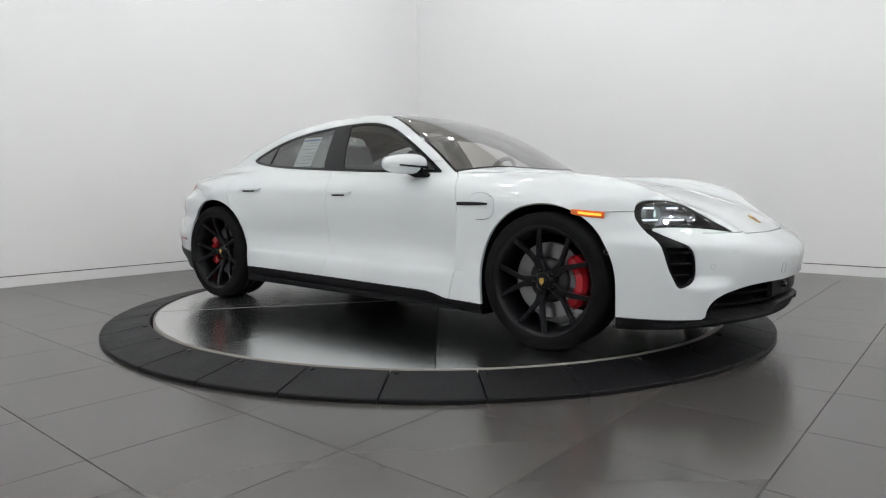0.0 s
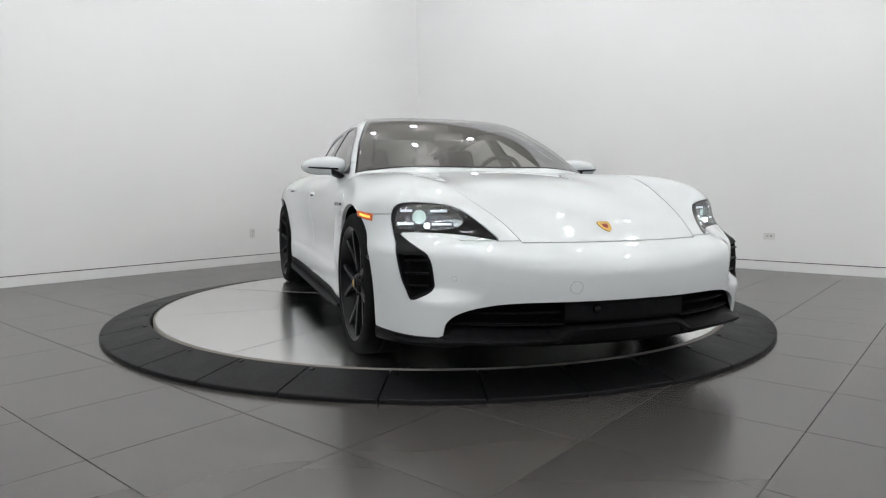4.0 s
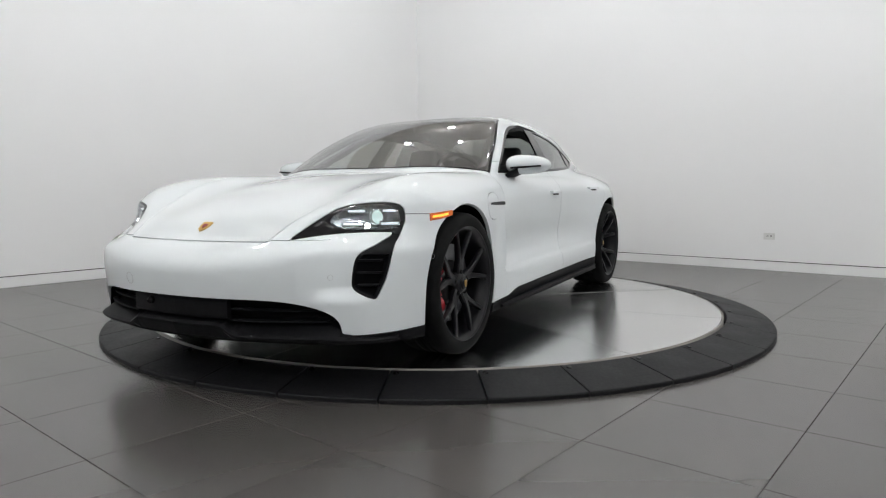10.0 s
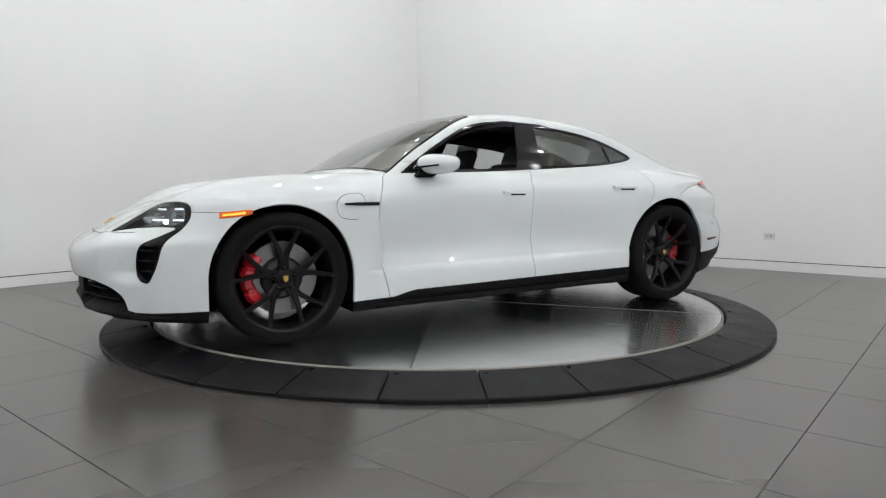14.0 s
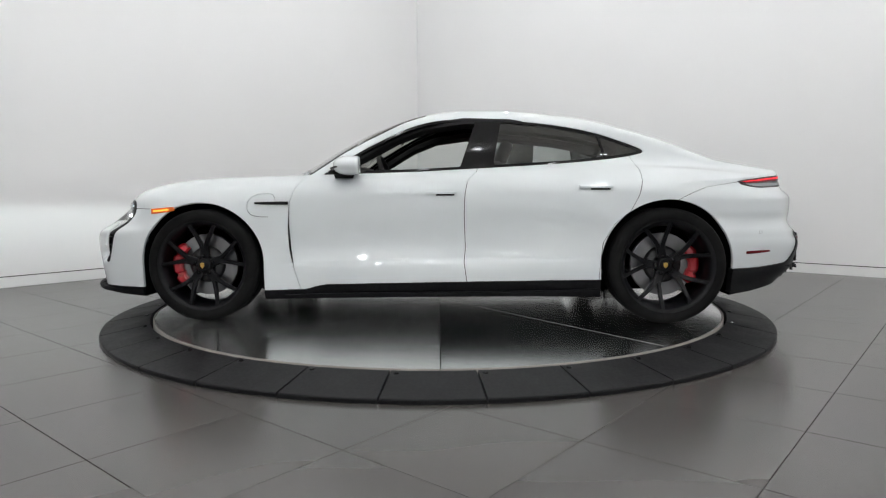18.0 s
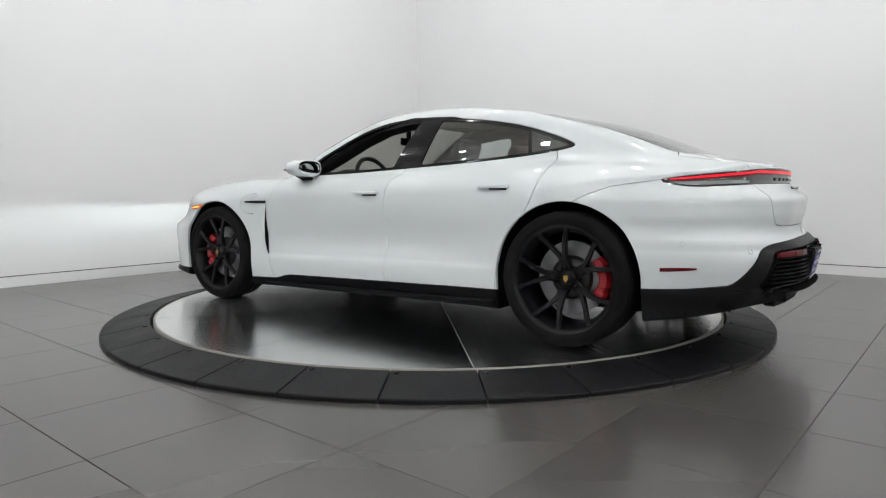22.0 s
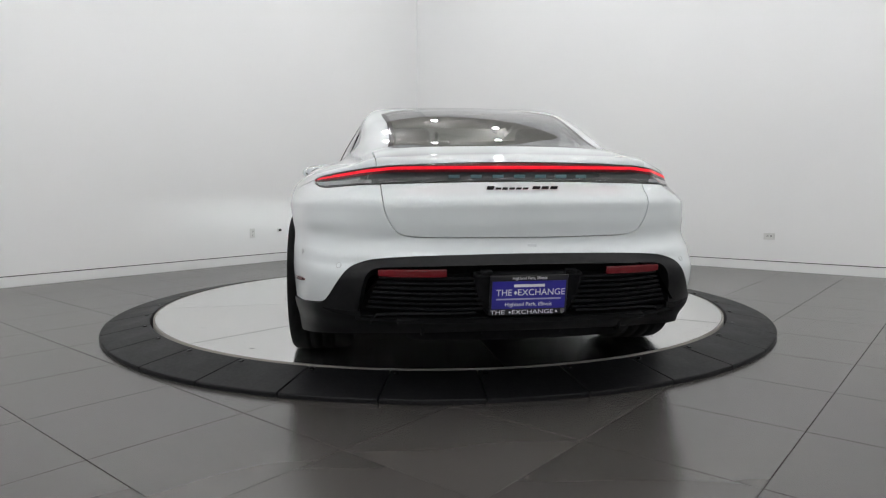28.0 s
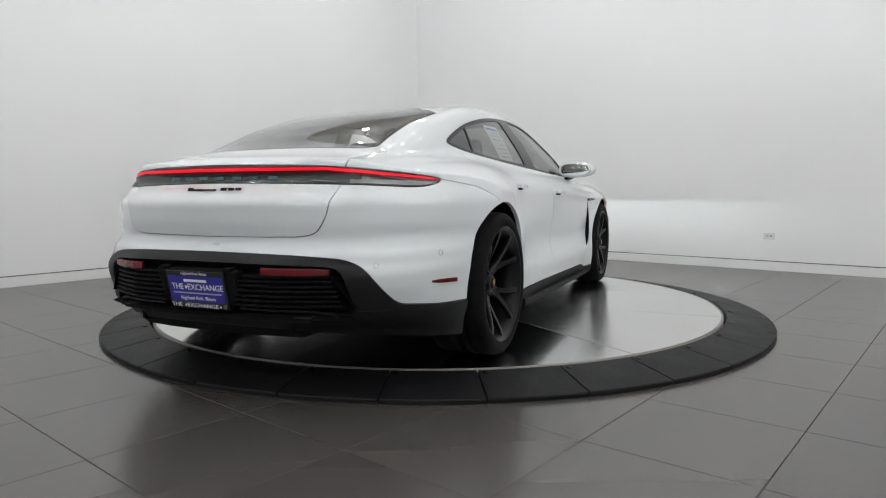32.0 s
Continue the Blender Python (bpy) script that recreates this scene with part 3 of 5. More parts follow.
LAMP_LINE = rounded([(-1.045, 0.614), (-1.045, 0.614), (-0.950, 0.675), (-0.883, 0.717), (-0.820, 0.750), (-0.735, 0.766), (-0.636, 0.772), (-0.572, 0.766), (-0.544, 0.745), (-0.537, 0.695), (-0.553, 0.660),
                     (-0.572, 0.625), (-0.606, 0.589), (-0.641, 0.453), (-0.664, 0.413), (-0.683, 0.370), (-0.700, 0.367), (-0.766, 0.396), (-0.786, 0.416), (-0.788, 0.440), (-0.777, 0.524), (-0.757, 0.556), (-0.735, 0.570),
                     (-0.677, 0.594), (-0.625, 0.620), (-0.588, 0.641), (-0.588, 0.641), (-0.700, 0.644), (-0.850, 0.637), (-0.944, 0.628)])
LENS_LINE = rounded([(-0.880, 0.682), (-0.828, 0.737), (-0.770, 0.757), (-0.638, 0.763), (-0.573, 0.745), (-0.562, 0.690), (-0.574, 0.654), (-0.680, 0.650), (-0.824, 0.652)])


def lamp_black(V):
    x, y, z = ax(V)
    return both(outline(*oblique(V), LAMP_LINE), 1.6 - x)


def lens(V):
    x, y, z = ax(V)
    return both(outline(*oblique(V), LENS_LINE), 1.6 - x)


GRILLE_LINE = rounded([(-0.752, 0.10), (-0.752, 0.10), (-0.750, 0.225), (-0.742, 0.285), (-0.700, 0.322), (-0.620, 0.354), (-0.50, 0.372), (-0.25, 0.373), (0.25, 0.373), (0.50, 0.372), (0.620, 0.354), (0.700, 0.322), (0.742, 0.285), (0.750, 0.225), (0.752, 0.10), (0.752, 0.10)])


def grille(V):
    return both(outline(V[:, 1], V[:, 2], GRILLE_LINE), 1.9 - V[:, 0])


def front_lip(V):
    x, y, z = ax(V)
    return both(z - 0.217, 1.6 - x)


def sill(V):
    x, y, z = ax(V)
    line = np.interp(x, [-1.1, -1.0, 0.66, 0.72, 0.80, 1.1], [0.272, 0.270, 0.236, 0.225, 0.203, 0.195])
    return both(z - line, x - 1.2, -1.2 - x)


TAIL_LINE = rounded([(0.838, 0.872), (0.79, 0.886), (0.72, 0.898), (0.59, 0.914), (0.476, 0.922), (0.25, 0.929), (0.0, 0.932), (-0.2, 0.932), (-0.2, 0.853), (0.0, 0.854), (0.25, 0.852), (0.597, 0.845), (0.70, 0.839), (0.795, 0.832), (0.829, 0.852)])


def tail_lamp(V, inset=0.0):
    x, y, z = ax(V)
    return both(outline(y, z, TAIL_LINE) + inset, x + 1.80)


REAR_BLACK = rounded([(1.15, 0.0), (1.15, 0.325), (1.15, 0.325), (0.91, 0.337), (0.83, 0.361), (0.785, 0.368), (0.752, 0.42), (0.728, 0.462), (0.692, 0.510), (0.630, 0.545), (0.54, 0.559), (0.33, 0.566), (0.0, 0.571), (-0.3, 0.57), (-0.3, 0.0)])
REAR_INNER = rounded([(0.655, 0.330), (0.655, 0.330), (0.645, 0.360), (0.630, 0.450), (0.612, 0.500), (0.565, 0.521), (0.33, 0.527), (0.0, 0.530), (-0.3, 0.53), (-0.3, 0.330)])


def rear_black(V):
    x, y, z = ax(V)
    return both(outline(y, z, REAR_BLACK), x + 1.70)


def rear_inner(V):
    x, y, z = ax(V)
    return both(outline(y, z, REAR_INNER), x + 2.2)


def hood(V):
    x, y, z = ax(V)
    edge = y - np.interp(x, [0.70, 0.90, 1.30, 1.78, 2.02, 2.27, 2.4], [0.812, 0.775, 0.680, 0.565, 0.505, 0.437, 0.42])
    rear = (0.955 - 0.25 * y * y) - x
    return both(edge, rear, 0.602 + 0.02 * y ** 2 - z, 0.55 - x, -0.85 + 0 * x)


LID_LINE = rounded([(0.585, 1.2), (0.570, 0.935), (0.552, 0.86), (0.545, 0.75), (0.520, 0.69), (0.490, 0.650), (0.435, 0.637), (0.33, 0.635), (0.0, 0.633), (-0.3, 0.633), (-0.3, 1.2)])


def boot_lid(V):
    x, y, z = ax(V)
    return both(outline(y, z, LID_LINE, 0.3), x + 1.885 + 0.25 * (y - 0.45))


def front_bumper(V):
    x, y, z = ax(V)
    side = z - np.interp(x, [1.3, 1.65, 1.95, 2.3], [0.712, 0.712, 0.720, 0.75])
    return both(np.where(y < 0.66, z - 0.613, side), 1.45 - x)


def rear_bumper(V):
    x, y, z = ax(V)
    side = z - np.interp(x, [-2.3, -1.93, -1.685, -1.576, -1.40], [0.90, 0.874, 0.839, 0.799, 0.71])
    return both(side, x + 1.45)


def door_front_edge(z):
    return np.interp(z, [0.15, 0.20, 0.35, 0.46, 0.60, 0.75, 0.838, 0.90, 0.93, 1.0], [0.80, 0.828, 0.871, 0.889, 0.897, 0.890, 0.862, 0.825, 0.79, 0.70])


def door_mid_edge(z):
    return np.interp(z, [0.2, 0.246, 0.377, 0.464, 0.676, 0.798, 0.886, 0.944, 1.4], [-0.228, -0.226, -0.207, -0.215, -0.208, -0.213, -0.229, -0.284, -0.44])


def door_rear_edge(z):
    return np.interp(z, [0.2, 0.3, 0.5, 0.62, 0.70, 0.794, 0.878, 0.95, 0.988, 1.05], [-1.04, -1.04, -1.06, -1.13, -1.225, -1.273, -1.296, -1.303, -1.297, -1.27])


def front_door(V):
    x, y, z = ax(V)
    return both(x - door_front_edge(z), door_mid_edge(z) - x, 0.5 - y, z - 1.0 + 0 * x)


def rear_door(V):
    x, y, z = ax(V)
    return both(x - door_mid_edge(z), door_rear_edge(z) - x, 0.5 - y, z - 1.06)


def fender(V):
    x, y, z = ax(V)
    return both(door_front_edge(z) - x, 0.42 - y, z - 1.0)


FLAP_LINE = rounded([(1.092, 0.808), (1.154, 0.772), (1.154, 0.690), (1.100, 0.664), (1.005, 0.664), (0.978, 0.690), (0.978, 0.785), (1.005, 0.812)])


def flap(V):
    x, y, z = ax(V)
    return both(outline(x, z, FLAP_LINE), 0.6 - y)


GAP = 0.0042
SKIN = shell(0.016)
rest = cut(SKIN, arch, False)
lining = rest


def take(field, gap=GAP):
    """Cuts a panel out of what is left of the skin."""
    global rest
    piece = cut(rest, lambda V: field(V) + gap / 2)
    rest = cut(rest, lambda V: field(V) - gap / 2, False)
    return piece


def left_right(name, mesh, mat, label="", rim=0.012, lift=0.0):
    out = []
    for s in (1, -1):
        out.append(skin(name, cut(mesh, lambda V: -s * V[:, 1]), mat, car, label, rim, lift))
    return out


under = take(lambda V: V[:, 2] - np.interp(V[:, 0], [-2.6, -2.45, -2.2, -2.0, -1.7, -1.5, -1.1, -0.2, 0.4, 1.0, 1.5, 1.9, 2.2, 2.45], [0.332, 0.277, 0.234, 0.202, 0.162, 0.158, 0.170, 0.168, 0.156, 0.147, 0.147, 0.170, 0.188, 0.194]), 0.0)
skin("underbody", under, CAVITY, car, "flat dark underbody", 0)
# glazing: a gloss black surround with the panes set in it
for name, field, mat, text in (("windscreen", windscreen, SCREEN, "wide curved windscreen with a black border"), ("glass_roof", roof_glass, DARK_GLASS, "dark glass roof panel"),
                               ("rear_screen", rear_screen, GLASS, "sloping tinted rear screen with a black border")):
    piece = take(field, 0.003)
    pane = cut(piece, lambda V: field(V, 0.014 if name == "windscreen" else 0.022))
    border = cut(piece, lambda V: field(V, 0.014 if name == "windscreen" else 0.022), False)
    frame_ob = skin(name + "_border", border, GLOSS, car, "black printed glass border", 0.006)
    p = skin(name, pane, mat, car, text, 0.0)
    if name == "glass_roof":
        # dark sheet added under the glass to stop bright reflections through the cabin
        skin("roof_lining", cut(SKIN, lambda V: field(V, -0.06)), CAVITY, car, "dark sheet added under the glass roof to block stray light", 0.0, -0.035)
windows = take(dlo, 0.003)
TRIM_IN = 0.017


def front_pane(V):
    x, y, z = ax(V)
    return both(dlo(V, TRIM_IN), -0.172 - 0.33 * (z - 0.95) - x)


def rear_pane(V):
    x, y, z = ax(V)
    return both(dlo(V, TRIM_IN), x + 0.385 + 0.19 * (z - 0.96), -1.108 + 0.25 * (z - 1.02) - x)


def quarter_pane(V):
    x, y, z = ax(V)
    return both(dlo(V, TRIM_IN), x + 1.124 - 0.25 * (z - 1.02))


frame_mesh = cut(cut(cut(windows, front_pane, False), rear_pane, False), quarter_pane, False)
left_right("window_surround", frame_mesh, GLOSS, "gloss black window surround and door pillar", 0.012)
# the driver's front window is wound down
skin("front_door_window", cut(cut(windows, front_pane), lambda V: V[:, 1]), SIDE_GLASS, car, "closed clear side window", 0.0, -0.004)
left_right("rear_door_window", cut(windows, rear_pane), REAR_SIDE, "closed tinted side window", 0.0, -0.004)
left_right("quarter_window", cut(windows, quarter_pane), DARK_GLASS, "small dark quarter window", 0.0, -0.004)
# lamps, grilles and black lower trim
lamp_zone = take(lamp_black, 0.003)


def intake_side(V):
    return both(V[:, 2] - 0.634, 0.72 - np.abs(V[:, 1]))


intake_zone = cut(lamp_zone, intake_side)
lamp_zone = cut(lamp_zone, intake_side, False)
lens_zone = cut(lamp_zone, lens)
lamp_frames = left_right("headlight_surround", cut(lamp_zone, lens, False), GLOSS, "gloss black headlight surround", 0.02)
lens_parts = left_right("headlight", lens_zone, CLEAR, "clear headlight with four bright light bars", 0.0, 0.001)


def intake_core(V):
    x, y, z = ax(V)
    return both(outline(*oblique(V), LAMP_LINE) + 0.012, z - 0.555)


left_right("air_intake", cut(intake_zone, intake_core, False), BLACK, "black upright air intake frame", 0.05)
intake_bed = left_right("air_intake_bed", cut(intake_zone, intake_core), CAVITY, "dark intake bed", 0.0, -0.03)
grille_zone = take(grille, 0.0)
lip_zone = take(front_lip, 0.003)
left_right("lower_bumper", lip_zone, BLACK, "black plastic lower bumper", 0.02, 0.004)
sill_zone = take(sill, 0.004)
left_right("sill", sill_zone, BLACK, "satin black sill panel", 0.02, 0.004)
tail_zone = take(tail_lamp, 0.003)
rear_zone = take(rear_black, 0.003)
rear_frame = cut(rear_zone, rear_inner, False)
skin("rear_trim", rear_frame, TRIM_BLACK, car, "thick satin black rear bumper trim", 0.05, 0.008)
# painted panels
skin("hood", take(hood), PAINT, car, "white hood with raised wing crests", 0.018)
lid = take(boot_lid)
skin("boot_lid", lid, PAINT, car, "white boot lid", 0.018)
skin("front_bumper", take(front_bumper, 0.003), PAINT, car, "white front bumper", 0.018)
skin("rear_bumper", take(rear_bumper, 0.003), PAINT, car, "white rear bumper", 0.018)
left_right("front_door", take(front_door), PAINT, "white front door", 0.018)
left_right("rear_door", take(rear_door), PAINT, "white rear door", 0.018)
wing = take(fender, 0.003)
flap_mesh = cut(wing, lambda V: flap(V) + 0.0015)
left_right("front_wing", cut(wing, lambda V: flap(V) - 0.0015, False), PAINT, "white front wing", 0.018)
left_right("charge_flap", flap_mesh, PAINT, "white charging flap", 0.012)
skin("roof_frame", rest, PAINT, car, "white roof rails and rear quarter panels", 0.018)
# dark inner shell under the gaps
lining = cut(lining, lambda V: arch(V, 0.01), False)
for field in (lambda V: dlo(V, 0.022), lambda V: windscreen(V, 0.03), lambda V: roof_glass(V, 0.03), lambda V: rear_screen(V, 0.03), lens, grille, rear_inner, intake_core, lambda V: tail_lamp(V, 0.004)):
    lining = cut(lining, field, False)
skin("inner_shell", lining, CAVITY, car, "dark inner shell behind the panel gaps", 0.0, -0.016)


# ---------------------------------------------------------------- wheels
def crossing(lo, hi, place):
    """Where a line from inside the body (lo) to outside (hi) leaves it."""
    for _ in range(3):
        q = np.linspace(lo, hi, 25)
        out = body_field(*place(q)) >= 0
        k = max(int(np.argmax(out)), 1)
        lo, hi = q[k - 1], q[k]
    return float(lo + hi) / 2


def surface_y(x, z, side=1):
    """Where the body's side lies at x and z."""
    return side * crossing(0.3, 1.2, lambda q: (np.full(25, x), q, np.full(25, z)))


def surface_x(y, z, front=True):
    return crossing(1.0 if front else -1.0, 2.7 if front else -2.8, lambda q: (q, np.full(25, y), np.full(25, z)))


def surface_z(x, y):
    return crossing(0.4, 1.6, lambda q: (np.full(25, x), np.full(25, y), q))


def normal_at(p):
    n = grad(np.array([p]))[1][0]
    return Vector(n).normalized()


def bar(stations):
    """A bar through stations of (centre, across, up): half-size vectors; ends capped, edges slightly chamfered."""
    bm = bmesh.new()
    rows = []
    for c, u, v in stations:
        c, u, v = Vector(c), Vector(u), Vector(v)
        rows.append([bm.verts.new(c + u * a + v * b) for a, b in ((1, 0.55), (0.72, 1), (-0.72, 1), (-1, 0.55), (-1, -1), (1, -1))])
    for a, b in zip(rows, rows[1:]):
        for k in range(6):
            bm.faces.new((a[k], a[(k + 1) % 6], b[(k + 1) % 6], b[k]))
    bm.faces.new(rows[0])
    bm.faces.new(list(reversed(rows[-1])))
    bmesh.ops.recalc_face_normals(bm, faces=bm.faces)
    return bm


GOLD = material("gold_badge", (0.60, 0.38, 0.10), 0.35, metal=0.8)
HATCH = grain(material("brake_hat", rough=0.4, metal=0.4), 30, (0.02, 0.02, 0.021), (0.035, 0.035, 0.036))


def shared(name, bm, mat, smooth=True):
    me = bpy.data.meshes.new(name)
    bm.normal_update()
    bm.to_mesh(me)
    bm.free()
    me.materials.append(mat)
    if smooth:
        me.polygons.foreach_set("use_smooth", [True] * len(me.polygons))
    return me


def wheel_meshes(width, hub):
    """Meshes of one wheel; y is outward, 0 the tyre's middle."""
    w = width / 2
    R = WHEEL_Z
    tyre = lathe([(0.278, w - 0.020), (0.284, w - 0.004), (0.300, w + 0.001), (0.318, w + 0.0025), (0.335, w - 0.002), (0.347, w - 0.012), (0.353, w - 0.024), (R - 0.0015, w - 0.045), (R, w - 0.07),
                  (R, w - 0.088), (R - 0.007, w - 0.090), (R - 0.007, w - 0.098), (R, w - 0.100),
                  (R, 0.008), (R - 0.007, 0.006), (R - 0.007, -0.006), (R, -0.008), (R, 0.098 - w), (R - 0.007, 0.096 - w), (R - 0.007, 0.088 - w), (R, 0.086 - w),
                  (R - 0.002, -w + 0.045), (0.350, -w + 0.02), (0.33, -w), (0.29, -w), (0.278, -w + 0.02)], 72, "y", True)
    rim = lathe([(0.262, -w + 0.02), (0.283, -w + 0.012), (0.283, -w + 0.006), (0.275, -w + 0.006), (0.258, -w + 0.03), (0.245, -w + 0.07), (0.245, w - 0.09), (0.252, w - 0.05), (0.262, w - 0.03), (0.271, w - 0.012), (0.283, w - 0.004),
                 (0.287, w - 0.002), (0.287, w - 0.012), (0.268, w - 0.02)][::-1], 72, "y", True)
    y1 = w - 0.018
    spokes = []
    yh = hub - 0.024

    def arm(rows):
        st = []
        for r, ang, half, f, deep in rows:
            t = radians(ang)
            c, sn = math.cos(t), math.sin(t)
            yy = yh + (y1 - yh) * f
            st.append(((r * sn, yy - deep / 2, r * c), (half * c, 0, -half * sn), (0, deep / 2, 0)))
        return bar(st)

    # a stem out of the hub that forks into two arms
    stem = arm(((0.040, 0, 0.027, 0.0, 0.030), (0.075, 0, 0.0265, 0.02, 0.030), (0.100, 0, 0.0265, 0.10, 0.028), (0.122, 0, 0.0265, 0.21, 0.026)))
    for s in (-1, 1):
        spokes.append(arm(((0.108, s * 5.0, 0.0150, 0.16, 0.028), (0.135, s * 7.6, 0.0142, 0.33, 0.026), (0.185, s * 12.2, 0.0130, 0.66, 0.024), (0.235, s * 15.8, 0.0122, 0.94, 0.021), (0.274, s * 17.5, 0.0140, 1.04, 0.016))))
    spokes.append(stem)
    hubm = lathe([(0.0001, hub - 0.012), (0.030, hub - 0.012), (0.034, hub - 0.006), (0.042, hub - 0.012), (0.052, hub - 0.026), (0.062, hub - 0.040), (0.066, hub - 0.06), (0.0001, hub - 0.06)], 40, "y")
    cap = lathe([(0.0001, hub + 0.002), (0.020, hub + 0.001), (0.030, hub - 0.003), (0.032, hub - 0.012)], 24, "y")
    crest = moved(prism([(-0.013, 0.016), (0.0, 0.019), (0.013, 0.016), (0.012, -0.004), (0.0, -0.019), (-0.012, -0.004)], 0.002), Matrix.Translation((0, hub + 0.0035, 0)) @ Matrix.Rotation(radians(90), 4, "X"))
    bolt = lathe([(0.0001, hub - 0.020), (0.009, hub - 0.020), (0.0115, hub - 0.026), (0.0115, hub - 0.045)], 12, "y")
    bmesh.ops.translate(bolt, vec=(0, 0.004, 0.058), verts=bolt.verts)
    d = min(hub - 0.085, w - 0.10)
    rotor = merged(lathe([(0.118, d), (0.196, d), (0.196, d - 0.034), (0.118, d - 0.034)], 64, "y", True))
    hat = lathe([(0.0001, d + 0.02), (0.095, d + 0.02), (0.116, d + 0.002), (0.116, d - 0.03)], 40, "y")
    back = lathe([(0.0001, d - 0.045), (0.19, d - 0.045)], 40, "y")
    return dict(tyre=shared("tyre", tyre, TYRE), rim=shared("wheel", rim, RIM), spoke=[shared("spoke", b, RIM, False) for b in spokes], hub=shared("hub", hubm, RIM), cap=shared("hub_cap", cap, RIM),
                crest=shared("badge", crest, GOLD, False), bolt=shared("wheel_bolt", bolt, GLOSS), rotor=shared("brake_disc", rotor, STEEL, False), hat=shared("brake_hub", hat, HATCH), back=shared("brake_shield", back, CAVITY, False), d=d)


def child(name, me, parent, m=Matrix(), label=""):
    ob = new(name, me)
    ob.parent = parent
    ob.matrix_basis = m
    if label:
        tagged(ob, label)
    return ob


def caliper(d, long=0.30, rear=False):
    """A red brake caliper: an arc block with ribs over the disc's edge; angle 0 is forward."""
    span = radians(long / 0.19 * 28)
    bm = bmesh.new()
    rows = []
    n = 30
    for i in range(n + 1):
        a = -span + 2 * span * i / n
        u = abs(i / n * 2 - 1)
        f = 1 - 0.35 * u ** 6
        groove = math.exp(-((u - 0.42) / 0.09) ** 2)
        bridge = max(0.0, 1 - (u / 0.34) ** 4)
        ri, ro = 0.148 + 0.010 * bridge, 0.150 + 0.072 * f - 0.012 * groove
        y0, y1 = d - 0.055, d + 0.012 + 0.030 * f - 0.015 * groove - 0.006 * bridge
        ring_ = []
        for r, y in ((ri, y1 - 0.012), (ri + 0.012, y1), (ro - 0.02, y1), (ro, y1 - 0.02), (ro, y0), (ri, y0)):
            ring_.append(bm.verts.new((r * math.cos(a), y, r * math.sin(a))))
        rows.append(ring_)
    for a, b in zip(rows, rows[1:]):
        for k in range(6):
            bm.faces.new((a[k], a[(k + 1) % 6], b[(k + 1) % 6], b[k]))
    bm.faces.new(rows[0])
    bm.faces.new(list(reversed(rows[-1])))
    bmesh.ops.recalc_face_normals(bm, faces=bm.faces)
    return bm


def add_wheel(meshes, x, y, roll):
    side = 1 if y > 0 else -1
    m = Matrix.Translation((x, y, WHEEL_Z)) @ Matrix.Rotation(0 if side > 0 else math.pi, 4, "Z")
    w = child("wheel", meshes["rim"], car, m, "satin black ten-spoke alloy wheel")
    child("tyre", meshes["tyre"], w, label="black low-profile tyre")
    for i in range(5):
        turn = Matrix.Rotation(radians(roll + 72 * i), 4, "Y")
        child("spoke", meshes["spoke"][0], w, turn)
        child("spoke", meshes["spoke"][1], w, turn)
        child("spoke_stem", meshes["spoke"][2], w, turn)
        child("wheel_bolt", meshes["bolt"], w, turn)
    child("hub", meshes["hub"], w)
    child("hub_cap", meshes["cap"], w)
    child("badge", meshes["crest"], w, label="small gold badge")
    child("brake_disc", meshes["rotor"], w, label="bare steel brake disc")
    child("brake_hub", meshes["hat"], w)
    child("brake_shield", meshes["back"], w)
    # forward on the front axle, rearward on the rear one
    fwd = x > 0
    ang = 0 if (fwd == (side > 0)) else 180
    c = part("brake_caliper", moved(caliper(meshes["d"], 0.30 if fwd else 0.25), Matrix.Rotation(radians(ang), 4, "Y")), RED, car, "red brake caliper", False)
    c.matrix_basis = m


front_set, rear_set = wheel_meshes(0.265, 0.118), wheel_meshes(0.305, 0.092)
for x, y, s, roll in ((FRONT_AXLE, 0.835, front_set, 0), (FRONT_AXLE, -0.835, front_set, 22), (REAR_AXLE, 0.826, rear_set, 14), (REAR_AXLE, -0.826, rear_set, 22)):
    add_wheel(s, x, y, roll)


def arch_liner(x0, R, side):
    """A dark half barrel over the wheel with a wall at its inner end."""
    bm = bmesh.new()
    pts = [(R * math.cos(radians(a)), R * math.sin(radians(a)) + 0.365) for a in range(0, 181, 6)]
    pts = [(R, 0.16)] + pts + [(-R, 0.16)]
    ring_ = []
    for px_, pz in pts:
        yo = max(surface_y(x0 + px_, min(max(pz, 0.17), 0.85)) - 0.02, 0.6)
        ring_.append((bm.verts.new((x0 + px_, side * yo, pz)), bm.verts.new((x0 + px_, side * 0.56, pz))))
    for a, b in zip(ring_, ring_[1:]):
        bm.faces.new((a[0], b[0], b[1], a[1]))
    bm.faces.new([r[1] for r in ring_])
    return bm


for x0, R in ((FRONT_AXLE, 0.400), (REAR_AXLE, 0.408)):
    for side in (1, -1):
        part("wheel_arch", arch_liner(x0, R, side), CAVITY, car, "dark wheel arch liner", True)

